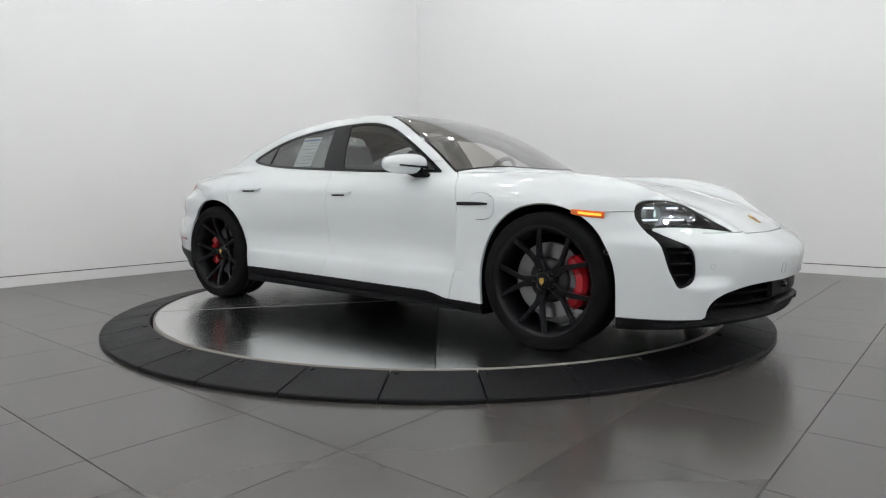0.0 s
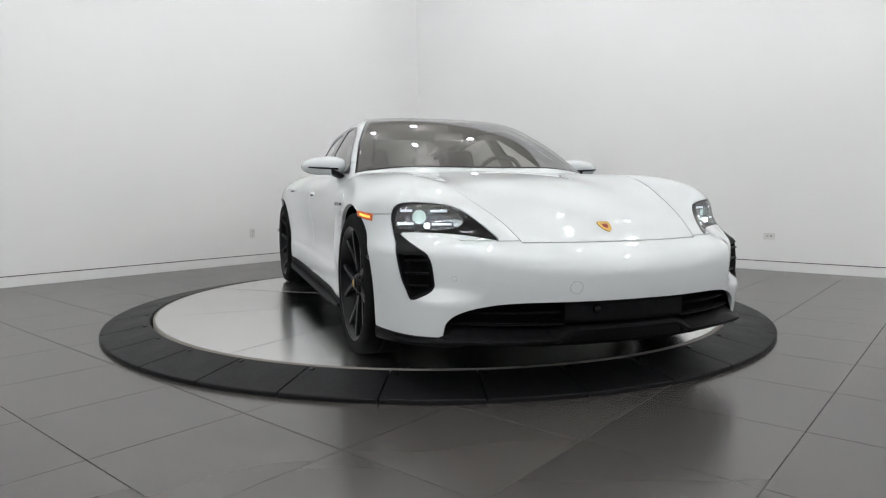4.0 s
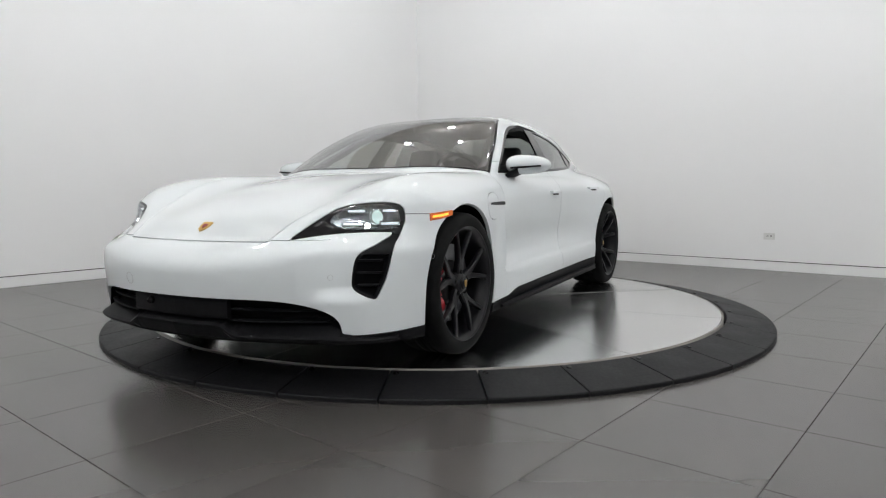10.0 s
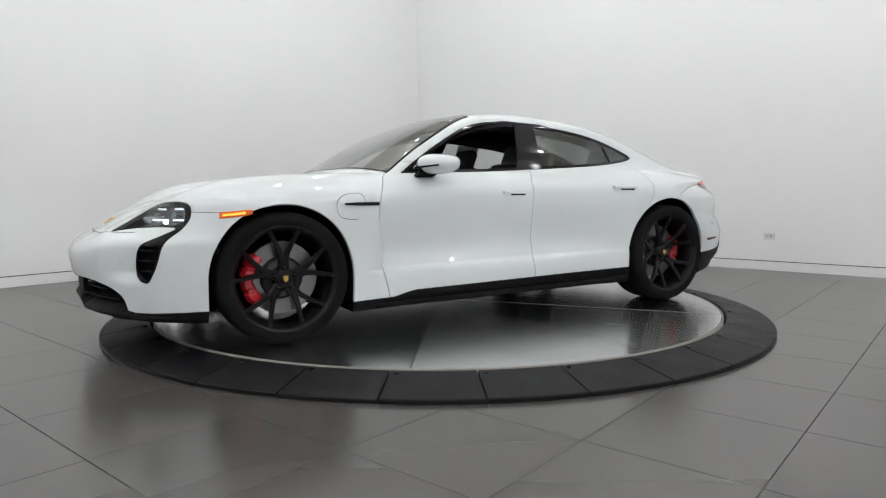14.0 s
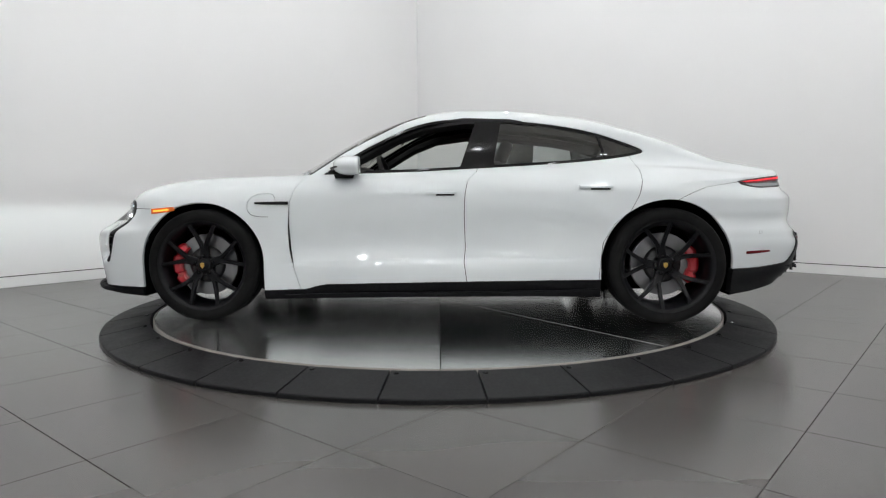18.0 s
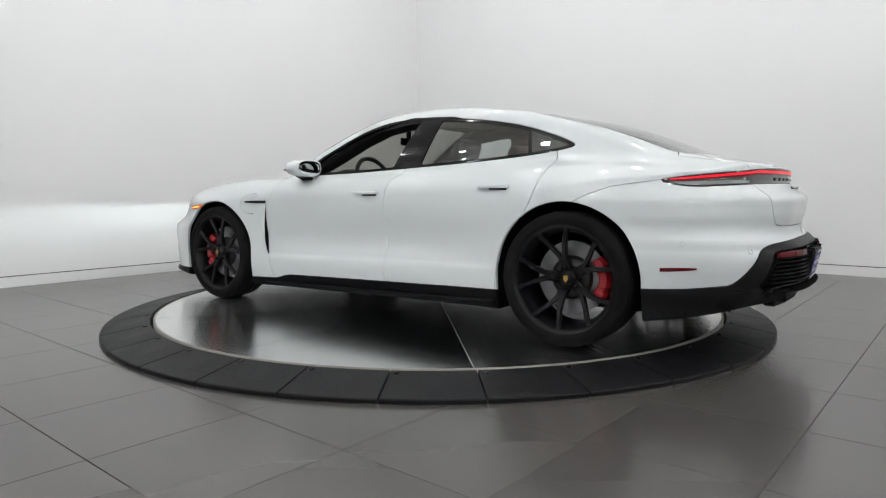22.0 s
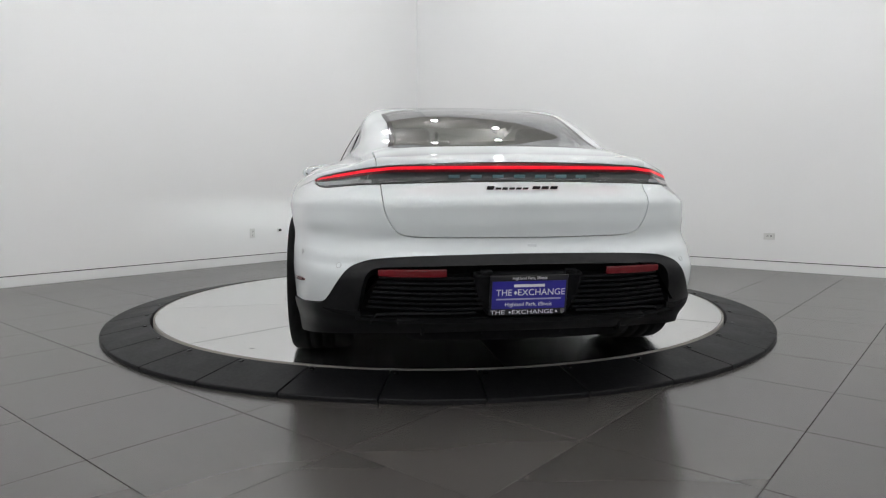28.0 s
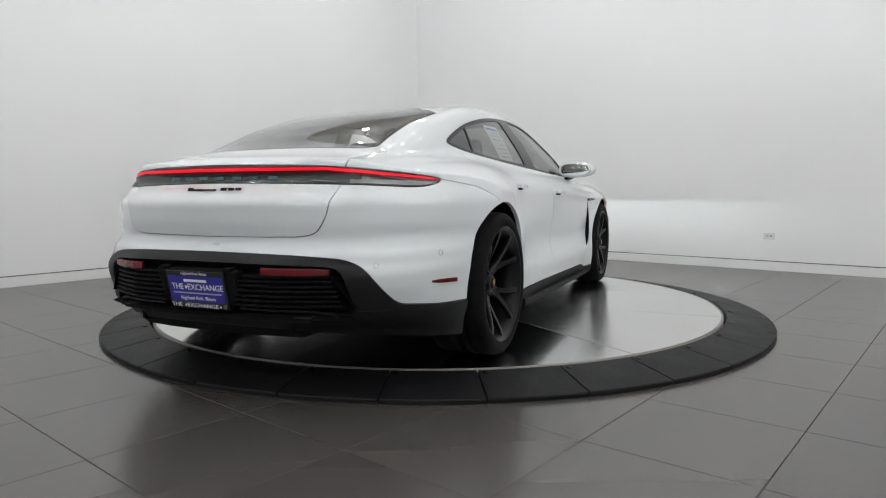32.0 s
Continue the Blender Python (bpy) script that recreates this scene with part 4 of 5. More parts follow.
# ---------------------------------------------------------------- front details
LED = material("daylight_led", (1, 1, 1), glow=(0.92, 0.97, 1.0), power=0.65)
LED_CORE = material("headlight_beam", (1, 1, 1), glow=(0.95, 1.0, 0.98), power=6.0)
ORB = material("projector_glass", (0.30, 0.34, 0.33), 0.08, coat=1.0, glow=(0.80, 1.0, 0.90), power=0.7)
BEAM = material("low_beam_light", (1, 1, 1), glow=(0.93, 1.0, 0.97), power=125000.0)
CHROME = material("chrome", (0.75, 0.76, 0.78), 0.12, metal=1.0)
AMBER = material("amber_lens", (0.75, 0.16, 0.02), 0.2, coat=0.5)
AMBER_ON = material("amber_lamp_on", (0.9, 0.35, 0.05), glow=(1.0, 0.33, 0.03), power=1.6)
SMOKE = material("smoked_silver", (0.20, 0.205, 0.21), 0.22, metal=0.8)


def on_front(y, z, sink=0.0):
    x = surface_x(abs(y), z)
    return Vector((x - sink, y, z))


def lamp_insides(side):
    """Bowl, four light bars, projector and its bezel behind the clear lens; side is 1 on the car's left."""
    lamp = lens_parts[0 if side > 0 else 1]
    V, N, T = cut(lens_zone, lambda V: -side * V[:, 1])
    bowl = skin("reflector_bowl", (V - np.array([0.055, side * 0.028, 0.0]), N, T), SMOKE, lamp, "dark silver reflector bowl", 0.0)
    rimm = skin("bowl_edge", cut((V, N, T), lambda V: outline(*oblique(V), LENS_LINE) + 0.004, False), GLOSS, lamp, "", 0.055, -0.002)
    c = on_front(side * 0.770, 0.705, 0.035)
    turn = Matrix.Rotation(radians(38 * side), 4, "Z")
    m_fwd = Matrix.Rotation(radians(12 * side), 4, "Z")
    m = Matrix.Translation(c) @ turn
    aim = Matrix.Translation(c) @ m_fwd @ Matrix.Rotation(radians(90), 4, "Y")
    part("projector", moved(lathe([(0.0001, -0.012), (0.018, -0.014), (0.031, -0.020)], 28, "z"), aim), ORB, lamp, "bright projector lens deep in its tube")
    part("projector_ring", moved(lathe([(0.0315, 0.006), (0.035, 0.006), (0.037, -0.03), (0.0315, -0.03)], 28, "z", True), aim), SMOKE, lamp)
    along = turn.to_3x3() @ Vector((0, 1, 0))
    for k, (da, dz, half) in enumerate(((0.078, 0.028, 0.040), (-0.088, 0.026, 0.036), (0.082, -0.028, 0.044), (-0.098, -0.030, 0.042))):
        q = c + along * da * side
        p = on_front(q.y, 0.705 + dz, 0.018)
        out_y = (c + along * (da + (0.036 if da > 0 else -0.036)) * side).y
        p2 = on_front(out_y, 0.705 + dz, 0.018)
        d = (p2 - p).normalized()
        bm = bar([(p - d * half, (0, 0, 0.0046), (0.004, 0, 0)), (p + d * half, (0, 0, 0.0046), (0.004, 0, 0))])
        part("light_bar", bm, LED, lamp, "bright white light bar")
        bm = bar([(p - d * (half + 0.008) - Vector((0.006, 0, 0)), (0, 0, 0.012), (0.006, 0, 0)), (p + d * (half + 0.008) - Vector((0.006, 0, 0)), (0, 0, 0.012), (0.006, 0, 0))])
        part("bar_housing", bm, SMOKE, lamp)
    # hooded low-beam source: the hood gives the beam its level upper edge
    fwd = Vector((1, 0, 0))
    src = on_front(side * 0.700, 0.690, 0.026)
    bm = bmesh.new()
    bm.faces.new([bm.verts.new(src + Vector((0, dy, dz))) for dy, dz in ((-0.016, -0.0009), (0.016, -0.0009), (0.016, 0.0), (-0.016, 0.0))])
    bmesh.ops.recalc_face_normals(bm, faces=bm.faces)
    part("beam_source", bm, BEAM, lamp, "bright low-beam source")
    part("beam_hood", box((0.024, 0.044, 0.0016), src + Vector((0.011, 0, 0.0007)), 0, Matrix.Rotation(radians(1.1), 4, "Y")), CAVITY, lamp)
    part("beam_back", merged(box((0.002, 0.044, 0.010), src + Vector((-0.003, 0, -0.004))), box((0.016, 0.044, 0.0016), src + Vector((0.005, 0, -0.0085)))), CAVITY, lamp)
    p = on_front(side * 0.752, 0.668, 0.016)
    part("low_beam", moved(lathe([(0.0001, 0.008), (0.009, 0.006), (0.012, 0.0), (0.012, -0.01)], 20, "z"), Matrix.Translation(p) @ turn @ Matrix.Rotation(radians(90), 4, "Y")), LED_CORE, lamp, "brightest small lamp")


for side in (1, -1):
    lamp_insides(side)
    # slats in the upright intake
    bed = intake_bed[0 if side > 0 else 1]
    for z in (0.425, 0.478, 0.530):
        a, b = on_front(side * 0.786, z, 0.014), on_front(side * 0.872, z, 0.012)
        part("slat", bar([(a, (0, 0, 0.004), (0.012, 0, 0)), ((a + b) / 2, (0, 0, 0.004), (0.012, 0, 0)), (b, (0, 0, 0.004), (0.012, 0, 0))]), BLACK, bed)
    # side marker lamp
    pts = [Vector((x, surface_y(x, z, side), z)) for x, z in ((1.775, 0.700), (1.70, 0.706), (1.65, 0.712), (1.615, 0.716))]
    st = []
    for p, h in zip(pts, (0.017, 0.0165, 0.015, 0.012)):
        n = normal_at((p.x, p.y, p.z))
        st.append((p, (0, 0, h), n * 0.005))
    mk = part("side_marker", bar(st), AMBER, car, "amber side marker lamp, lit")
    st = [(p + normal_at((p.x, p.y, p.z)) * 0.003, (0, 0, 0.006), normal_at((p.x, p.y, p.z)) * 0.003) for p in (pts[0] * 0.8 + pts[1] * 0.2, pts[1], pts[2])]
    part("glow_strip", bar(st), AMBER_ON, mk, "glowing amber strip")
    # air-curtain fin ahead of the door and the slot behind the wing
    st = []
    for x, h in ((1.105, 0.006), (1.04, 0.009), (0.96, 0.010), (0.897, 0.010)):
        y = surface_y(x, 0.750, side)
        st.append(((x, y + side * 0.002, 0.750), (0, 0, h), (0, side * 0.008, 0)))
    part("wing_fin", bar(st), GLOSS, car, "gloss black wing fin")
    # the wing's trailing edge stands proud of the door and leaves a vent that faces rearward
    lip_rows, back_rows = [], []
    for k in range(15):
        z = 0.745 - 0.375 * k / 14
        out_by = 0.030 * math.sin(math.pi * (k / 14) ** 1.7) ** 0.9 if 0 < k < 14 else 0.0
        xe = float(door_front_edge(z)) + 0.003
        row = []
        for j in range(6):
            u = j / 5
            x = xe + 0.13 * (1 - u)
            row.append(Vector((x, surface_y(x, z, side) + side * (0.0006 + out_by * u ** 2.2), z)))
        lip_rows.append(row)
        back_rows.append((row[-1], Vector((xe - 0.001, surface_y(xe, z, side) - side * 0.012, z))))
    for name, rows, mat, text in (("vent_lip", lip_rows, PAINT, ""), ("wing_vent", back_rows, CAVITY, "dark vent slot behind the front wing")):
        bm = bmesh.new()
        vs = [[bm.verts.new(v) for v in row] for row in rows]
        for a, b in zip(vs, vs[1:]):
            for k in range(len(a) - 1):
                bm.faces.new((a[k], a[k + 1], b[k + 1], b[k]))
        part(name, bm, mat, car, text, True)
    # door handles, each over a dark bar that paints the grip recess's shade
    for x0, x1, z0 in ((-0.159, 0.030, 0.806), (-1.115, -0.918, 0.838)):
        st, dk = [], []
        for k in range(6):
            x = x0 + (x1 - x0) * k / 5
            y = surface_y(x, z0, side)
            st.append(((x, y + side * (0.014 if 0 < k < 5 else 0.009), z0 + 0.006), (0, side * 0.013, 0), (0, 0, 0.009)))
            if k < 4:
                dk.append(((x + 0.012, y + side * 0.001, z0 - 0.008), (0, side * 0.004, 0), (0, 0, 0.006)))
        h = part("door_handle", bar(st), PAINT, car, "white pop-out door handle over a dark bar for the shaded grip recess")
        part("grip_recess", bar(dk), CAVITY, h)

# badge on the hood
p = Vector((2.229, 0.0, surface_z(2.229, 0.0)))
n = normal_at(tuple(p))
turn = n.to_track_quat("Z", "Y").to_matrix().to_4x4()
shield = [(-0.030, 0.030), (-0.016, 0.036), (0.0, 0.033), (0.016, 0.036), (0.030, 0.030), (0.029, 0.004), (0.020, -0.022), (0.0, -0.038), (-0.020, -0.022), (-0.029, 0.004)]
up = Vector((0, 0, 1))
zx = (up - n * up.dot(n)).normalized()
basis = Matrix((zx.cross(n), zx, n)).transposed().to_4x4()
badge = part("hood_badge", moved(prism(shield, 0.004), Matrix.Translation(p) @ basis), GOLD, car, "small gold shield badge")
part("badge_field", moved(prism([(a * 0.42, b * 0.42) for a, b in shield], 0.002), Matrix.Translation(p + n * 0.0045) @ basis), material("badge_red", (0.25, 0.02, 0.02), 0.4), badge)

# parking sensors
SENSOR = material("sensor_ring", (0.35, 0.35, 0.36), 0.5)


def ring_on(p, r, name, label="", thick=0.0012):
    n = normal_at(tuple(p))
    turn = Vector(n).to_track_quat("Z", "Y").to_matrix().to_4x4()
    part(name, moved(lathe([(r - thick, 0.0), (r - thick, 0.0015), (r, 0.0015), (r, 0.0)], 24, "z", True), Matrix.Translation(p) @ turn), SENSOR, car, label)


for side in (1, -1):
    ring_on(on_front(side * 0.704, 0.462), 0.012, "parking_sensor", "round parking sensor in the bumper")
    x = 1.80
    ring_on(Vector((x, surface_y(x, 0.525, side), 0.525)), 0.012, "parking_sensor", "round parking sensor in the bumper")
    ring_on(Vector((surface_x(0.722, 0.525, False), side * 0.722, 0.525)), 0.012, "parking_sensor", "round parking sensor in the bumper")
    ring_on(Vector((-2.03, surface_y(-2.03, 0.56, side), 0.56)), 0.012, "parking_sensor", "round parking sensor in the bumper")
ring_on(on_front(-0.265, 0.432), 0.027, "tow_cover", "round tow eye cover", 0.0015)

# front grille: a recessed dark box with slats, a centre panel and a splitter
bm = bmesh.new()
rows = []
for i in range(17):
    y = -0.75 + 1.5 * i / 16
    top = float(np.interp(abs(y), [0, 0.5, 0.62, 0.70, 0.745, 0.75], [0.374, 0.373, 0.355, 0.323, 0.285, 0.23]))
    x = surface_x(abs(y), 0.30)
    rows.append([bm.verts.new((x - 0.012, y, top + 0.002)), bm.verts.new((x - 0.10, y, top - 0.012)), bm.verts.new((x - 0.10, y, 0.20)), bm.verts.new((x - 0.03, y, 0.185))])
for a, b in zip(rows, rows[1:]):
    for k in range(3):
        bm.faces.new((a[k], a[k + 1], b[k + 1], b[k]))
grille_box = part("front_grille", bm, CAVITY, car, "deep black lower air intake")
for z, y0, y1, sink in ((0.322, 0.29, 0.67, 0.050), (0.276, 0.29, 0.71, 0.040)):
    for side in (1, -1):
        st = []
        for k in range(6):
            y = y0 + (y1 - y0) * k / 5
            st.append(((surface_x(y, 0.3) - sink, side * y, z - 0.01 * (y > 0.55) * 0), (0.016, 0, 0), (0, 0, 0.004)))
        part("grille_slat", bar(st), BLACK, grille_box)
st = [((surface_x(abs(y), 0.32) - 0.03, y, 0.322), (0, 0, 0.042), (0.012, 0, 0)) for y in (-0.29, -0.15, 0, 0.15, 0.29)]
part("centre_panel", bar(st), BLACK, grille_box, "plain black centre panel")
part("front_camera", moved(lathe([(0.0001, 0.022), (0.010, 0.02), (0.016, 0.012), (0.018, 0.0)], 20, "z"), Matrix.Translation((surface_x(0.155, 0.335) - 0.02, -0.155, 0.336)) @ Matrix.Rotation(radians(90), 4, "Y")), GLOSS, grille_box, "small round camera")
LIP = Spline([0.0, 0.25, 0.48, 0.70, 0.80, 0.88, 0.95], [2.388, 2.367, 2.322, 2.238, 2.175, 2.075, 1.86])
bm = bmesh.new()
rows = []
for k in range(49):
    y = -0.905 + 1.81 * k / 48
    a = abs(y)
    x = float(LIP(min(a, 0.90))) + 0.038 - 0.045 * max(0, (a - 0.70) / 0.2) ** 2
    edge = 0.212 + 0.040 * float(ramp(0.345, 0.245, a)) - 0.022 * max(0, (a - 0.70) / 0.2)
    back = 0.285 - 0.075 * float(ramp(0.70, 0.80, a))
    rows.append([bm.verts.new(p_) for p_ in ((x - 0.115, y, back), (x - 0.012, y, edge + 0.010), (x, y, edge), (x - 0.003, y, edge - 0.012), (x - 0.022, y, 0.196 - 0.012 * (a > 0.7)), (x - 0.14, y, 0.182))])
for a, b in zip(rows, rows[1:]):
    for k in range(5):
        bm.faces.new((a[k], a[k + 1], b[k + 1], b[k]))
bmesh.ops.recalc_face_normals(bm, faces=bm.faces)
part("front_splitter", bm, BLACK, car, "black front splitter lip with a raised centre")

# ---------------------------------------------------------------- rear details
RED_LENS = material("red_lens", (0.11, 0.003, 0.006), 0.25, coat=0.15, spec=0.3)
RED_ON = material("tail_light_on", (0.30, 0.005, 0.01), 0.3, glow=(1.0, 0.008, 0.03), power=0.8, spec=0.2)
SMOKED = material("smoked_lens", (0.02, 0.02, 0.022), 0.10, coat=0.4)
tail = skin("tail_lamp", tail_zone, SMOKED, car, "full-width tail light bar with a glowing red line", 0.012, 0.002)


def line_height(V, z):
    """Follows the lit line, which drops towards the corners."""
    return z - 0.036 * np.clip((np.abs(V[:, 1]) - 0.50) / 0.32, 0, 1) - V[:, 2]


strip = cut(tail_zone, lambda V: both(outline(np.abs(V[:, 1]), V[:, 2], TAIL_LINE) + 0.006, line_height(V, 0.893)))
under_line = cut(strip, lambda V: line_height(V, 0.9035), False)
over_line = cut(strip, lambda V: line_height(V, 0.9035))
skin("light_strip", under_line, RED_LENS, tail, "red lens under the lit line", 0.002, 0.004)
skin("light_strip", cut(over_line, lambda V: line_height(V, 0.9150)), RED_LENS, tail, "red lens over the lit line", 0.002, 0.004)
skin("light_line", cut(over_line, lambda V: line_height(V, 0.9150), False), RED_ON, tail, "glowing red light line", 0.002, 0.005)
FROST = material("frosted_bar", (0.16, 0.165, 0.17), 0.2, coat=0.6)
clear_zone = cut(tail_zone, lambda V: both(V[:, 2] - 0.868 + 0.010 * np.clip((np.abs(V[:, 1]) - 0.5) / 0.3, 0, 1), 0.585 - np.abs(V[:, 1]), outline(np.abs(V[:, 1]), V[:, 2], TAIL_LINE) + 0.005))
for s_ in (1, -1):
    skin("clear_strip", cut(clear_zone, lambda V: -s_ * V[:, 1]), FROST, tail, "pale reversing lamp strip", 0.002, 0.004)
LETTER = material("badge_teal", (0.10, 0.17, 0.19), 0.25, metal=0.5)
for k in range(7):
    y = 0.262 - 0.0873 * k
    x = surface_x(abs(y), 0.878, False)
    part("badge_bar", box((0.006, 0.046, 0.014), (x - 0.004, y, 0.874), 0.002), LETTER, tail, "raised plain badge block")
# dark script badge as plain slanted bars: one run of low strokes, then three taller ones
for y, h, w in ((0.126, 0.026, 0.030), (0.096, 0.015, 0.024), (0.069, 0.018, 0.024), (0.042, 0.015, 0.024), (0.015, 0.015, 0.024), (-0.012, 0.015, 0.024), (-0.058, 0.021, 0.034), (-0.095, 0.021, 0.032), (-0.131, 0.021, 0.032)):
    z = 0.8255 + (0.003 if h > 0.02 else 0)
    stroke = moved(box((0.006, w * 0.92, h * 0.55), (0, 0, 0), 0.0015), Matrix(((1, 0, 0, 0), (0, 1, -0.35, 0), (0, 0, 1, 0), (0, 0, 0, 1))))
    part("model_badge", moved(stroke, Matrix.Translation((min(surface_x(abs(y), z - 0.008, False), surface_x(abs(y), z + 0.008, False)) - 0.002, y, z))), GLOSS, car, "dark raised badge stroke")
# bumper reflectors on the side, in the trim, and small trims
for side in (1, -1):
    st = []
    for x, h in ((-1.935, 0.009), (-1.99, 0.009), (-2.05, 0.008), (-2.095, 0.004)):
        z = 0.437 + 0.06 * (-1.935 - x) * 0.8
        p = Vector((x, surface_y(x, z, side), z))
        n = normal_at(tuple(p))
        st.append((p, (0, 0, h), n * 0.004))
    part("side_reflector", bar(st), RED_LENS, car, "slim red side reflector")
part("sensor_plate", box((0.004, 0.036, 0.014), (surface_x(0.035, 0.602, False), -0.035, 0.602), 0.001), PAINT, car, "small square cover under the boot lid")

# recessed rear grille with slats, plate carrier and lower diffuser
bm = bmesh.new()
rows = []
for i in range(15):
    y = -0.66 + 1.32 * i / 14
    x = surface_x(abs(y), 0.45, False)
    t = float(np.interp(abs(y), [0, 0.5, 0.6, 0.66], [0.532, 0.525, 0.47, 0.36]))
    rows.append([bm.verts.new((x - 0.005, y, t + 0.004)), bm.verts.new((x + 0.06, y, t - 0.01)), bm.verts.new((x + 0.06, y, 0.33)), bm.verts.new((x - 0.01, y, 0.315))])
for a, b in zip(rows, rows[1:]):
    for k in range(3):
        bm.faces.new((a[k], a[k + 1], b[k + 1], b[k]))
rear_box = part("rear_grille", bm, CAVITY, car, "black ribbed rear bumper grille")
for side in (1, -1):
    for k in range(7):
        z = 0.368 + 0.0195 * k
        st = []
        for j in range(5):
            y = 0.175 + (0.615 - 0.05 * k / 6 - 0.175) * j / 4
            st.append(((surface_x(y, 0.44, False) + 0.010, side * y, z), (0.012, 0, 0), (0, 0, 0.0045)))
        part("grille_slat", bar(st), BLACK, rear_box)
    st = []
    for j in range(5):
        y = 0.315 + 0.255 * j / 4
        st.append(((surface_x(y, 0.50, False) - 0.006, side * y, 0.507 - 0.004 * j / 4), (0.006, 0, 0), (0, 0, 0.0145 - 0.003 * (j == 4))))
    part("rear_reflector", bar(st), RED_LENS, car, "red rear reflector in the bumper trim")
# plate carrier
carrier = prism([(-0.215, 0.085), (0.215, 0.085), (0.195, -0.035), (0.150, -0.092), (-0.150, -0.092), (-0.195, -0.035)], 0.05, 0.012)
PLATE_M = Matrix.Translation((-2.471, 0.0, 0.425)) @ Matrix.Rotation(radians(-12), 4, "Y") @ Matrix(((0, 0, -1, 0), (-1, 0, 0, 0), (0, 1, 0, 0), (0, 0, 0, 1)))
part("plate_carrier", moved(carrier, PLATE_M @ Matrix.Translation((0, 0, -0.025))), BLACK, car, "black moulded plate recess")
for side in (1, -1):
    part("plate_lamp", moved(box((0.045, 0.016, 0.03), (side * 0.165, 0.088, 0.012), 0.003), PLATE_M), BLACK, car, "small plate lamp housing")
PLATE_BLUE = material("plate_blue", (0.022, 0.018, 0.26), 0.4)
WHITE_INK = material("white_ink", (0.82, 0.82, 0.82), 0.5)
plate = part("dealer_plate", moved(box((0.305, 0.160, 0.006), (0, 0, 0), 0.002), PLATE_M @ Matrix.Translation((0, 0, 0.031))), material("plate_frame_black", (0.012, 0.012, 0.013), 0.4), car, "blue dealer plate in a black frame")
part("plate_face", moved(box((0.288, 0.112, 0.002), (0, 0.002, 0), 0.0005), PLATE_M @ Matrix.Translation((0, 0, 0.0355))), PLATE_BLUE, plate, "blue plate face")


def words(text, size, at, wide=1.0):
    cu = bpy.data.curves.new("lettering", "FONT")
    cu.body = text
    cu.size = size
    cu.align_x, cu.align_y = "CENTER", "CENTER"
    cu.extrude = 0.0004
    ob = new("lettering_draft", cu)
    me = bpy.data.meshes.new_from_object(ob)
    bpy.data.objects.remove(ob)
    bpy.data.curves.remove(cu)
    me.materials.append(WHITE_INK)
    me.transform(PLATE_M @ Matrix.Translation((*at, 0.0372)) @ Matrix.Diagonal((wide, 1, 1, 1)))
    o = tagged(new("lettering", me), kind="stuff")
    o.parent = plate
    return o


words("Highland Park, Illinois", 0.0165, (0, 0.070), 0.95)
words("THE", 0.036, (-0.098, 0.012), 0.95)
words("EXCHANGE", 0.036, (0.048, 0.012), 0.98)
words("Highland Park, Illinois", 0.0215, (0, -0.036), 1.0)
words("THE   EXCHANGE", 0.024, (-0.024, -0.068), 1.30)
part("diamond", moved(prism([(0, 0.006), (0.005, 0), (0, -0.006), (-0.005, 0)], 0.001), PLATE_M @ Matrix.Translation((0.112, -0.068, 0.0368))), WHITE_INK, plate)
part("diamond", moved(prism([(0, 0.009), (0.007, 0), (0, -0.009), (-0.007, 0)], 0.001), PLATE_M @ Matrix.Translation((-0.053, 0.012, 0.0368))), WHITE_INK, plate)
part("diamond", moved(prism([(0, 0.006), (0.005, 0), (0, -0.006), (-0.005, 0)], 0.001), PLATE_M @ Matrix.Translation((-0.072, -0.068, 0.0368))), WHITE_INK, plate)
part("print_bar", moved(box((0.120, 0.011, 0.001), (0, 0.040, 0.0368)), PLATE_M), WHITE_INK, plate, "plain white printed bar")
part("print_bar", moved(box((0.255, 0.006, 0.001), (0, -0.014, 0.0368)), PLATE_M), material("faint_ink", (0.40, 0.40, 0.55), 0.5), plate, "thin pale printed bar")
part("plate_shield", moved(prism([(-0.009, 0.010), (0.009, 0.010), (0.008, -0.004), (0, -0.012), (-0.008, -0.004)], 0.001), PLATE_M @ Matrix.Translation((0.135, -0.066, 0.0368))), CHROME, plate)
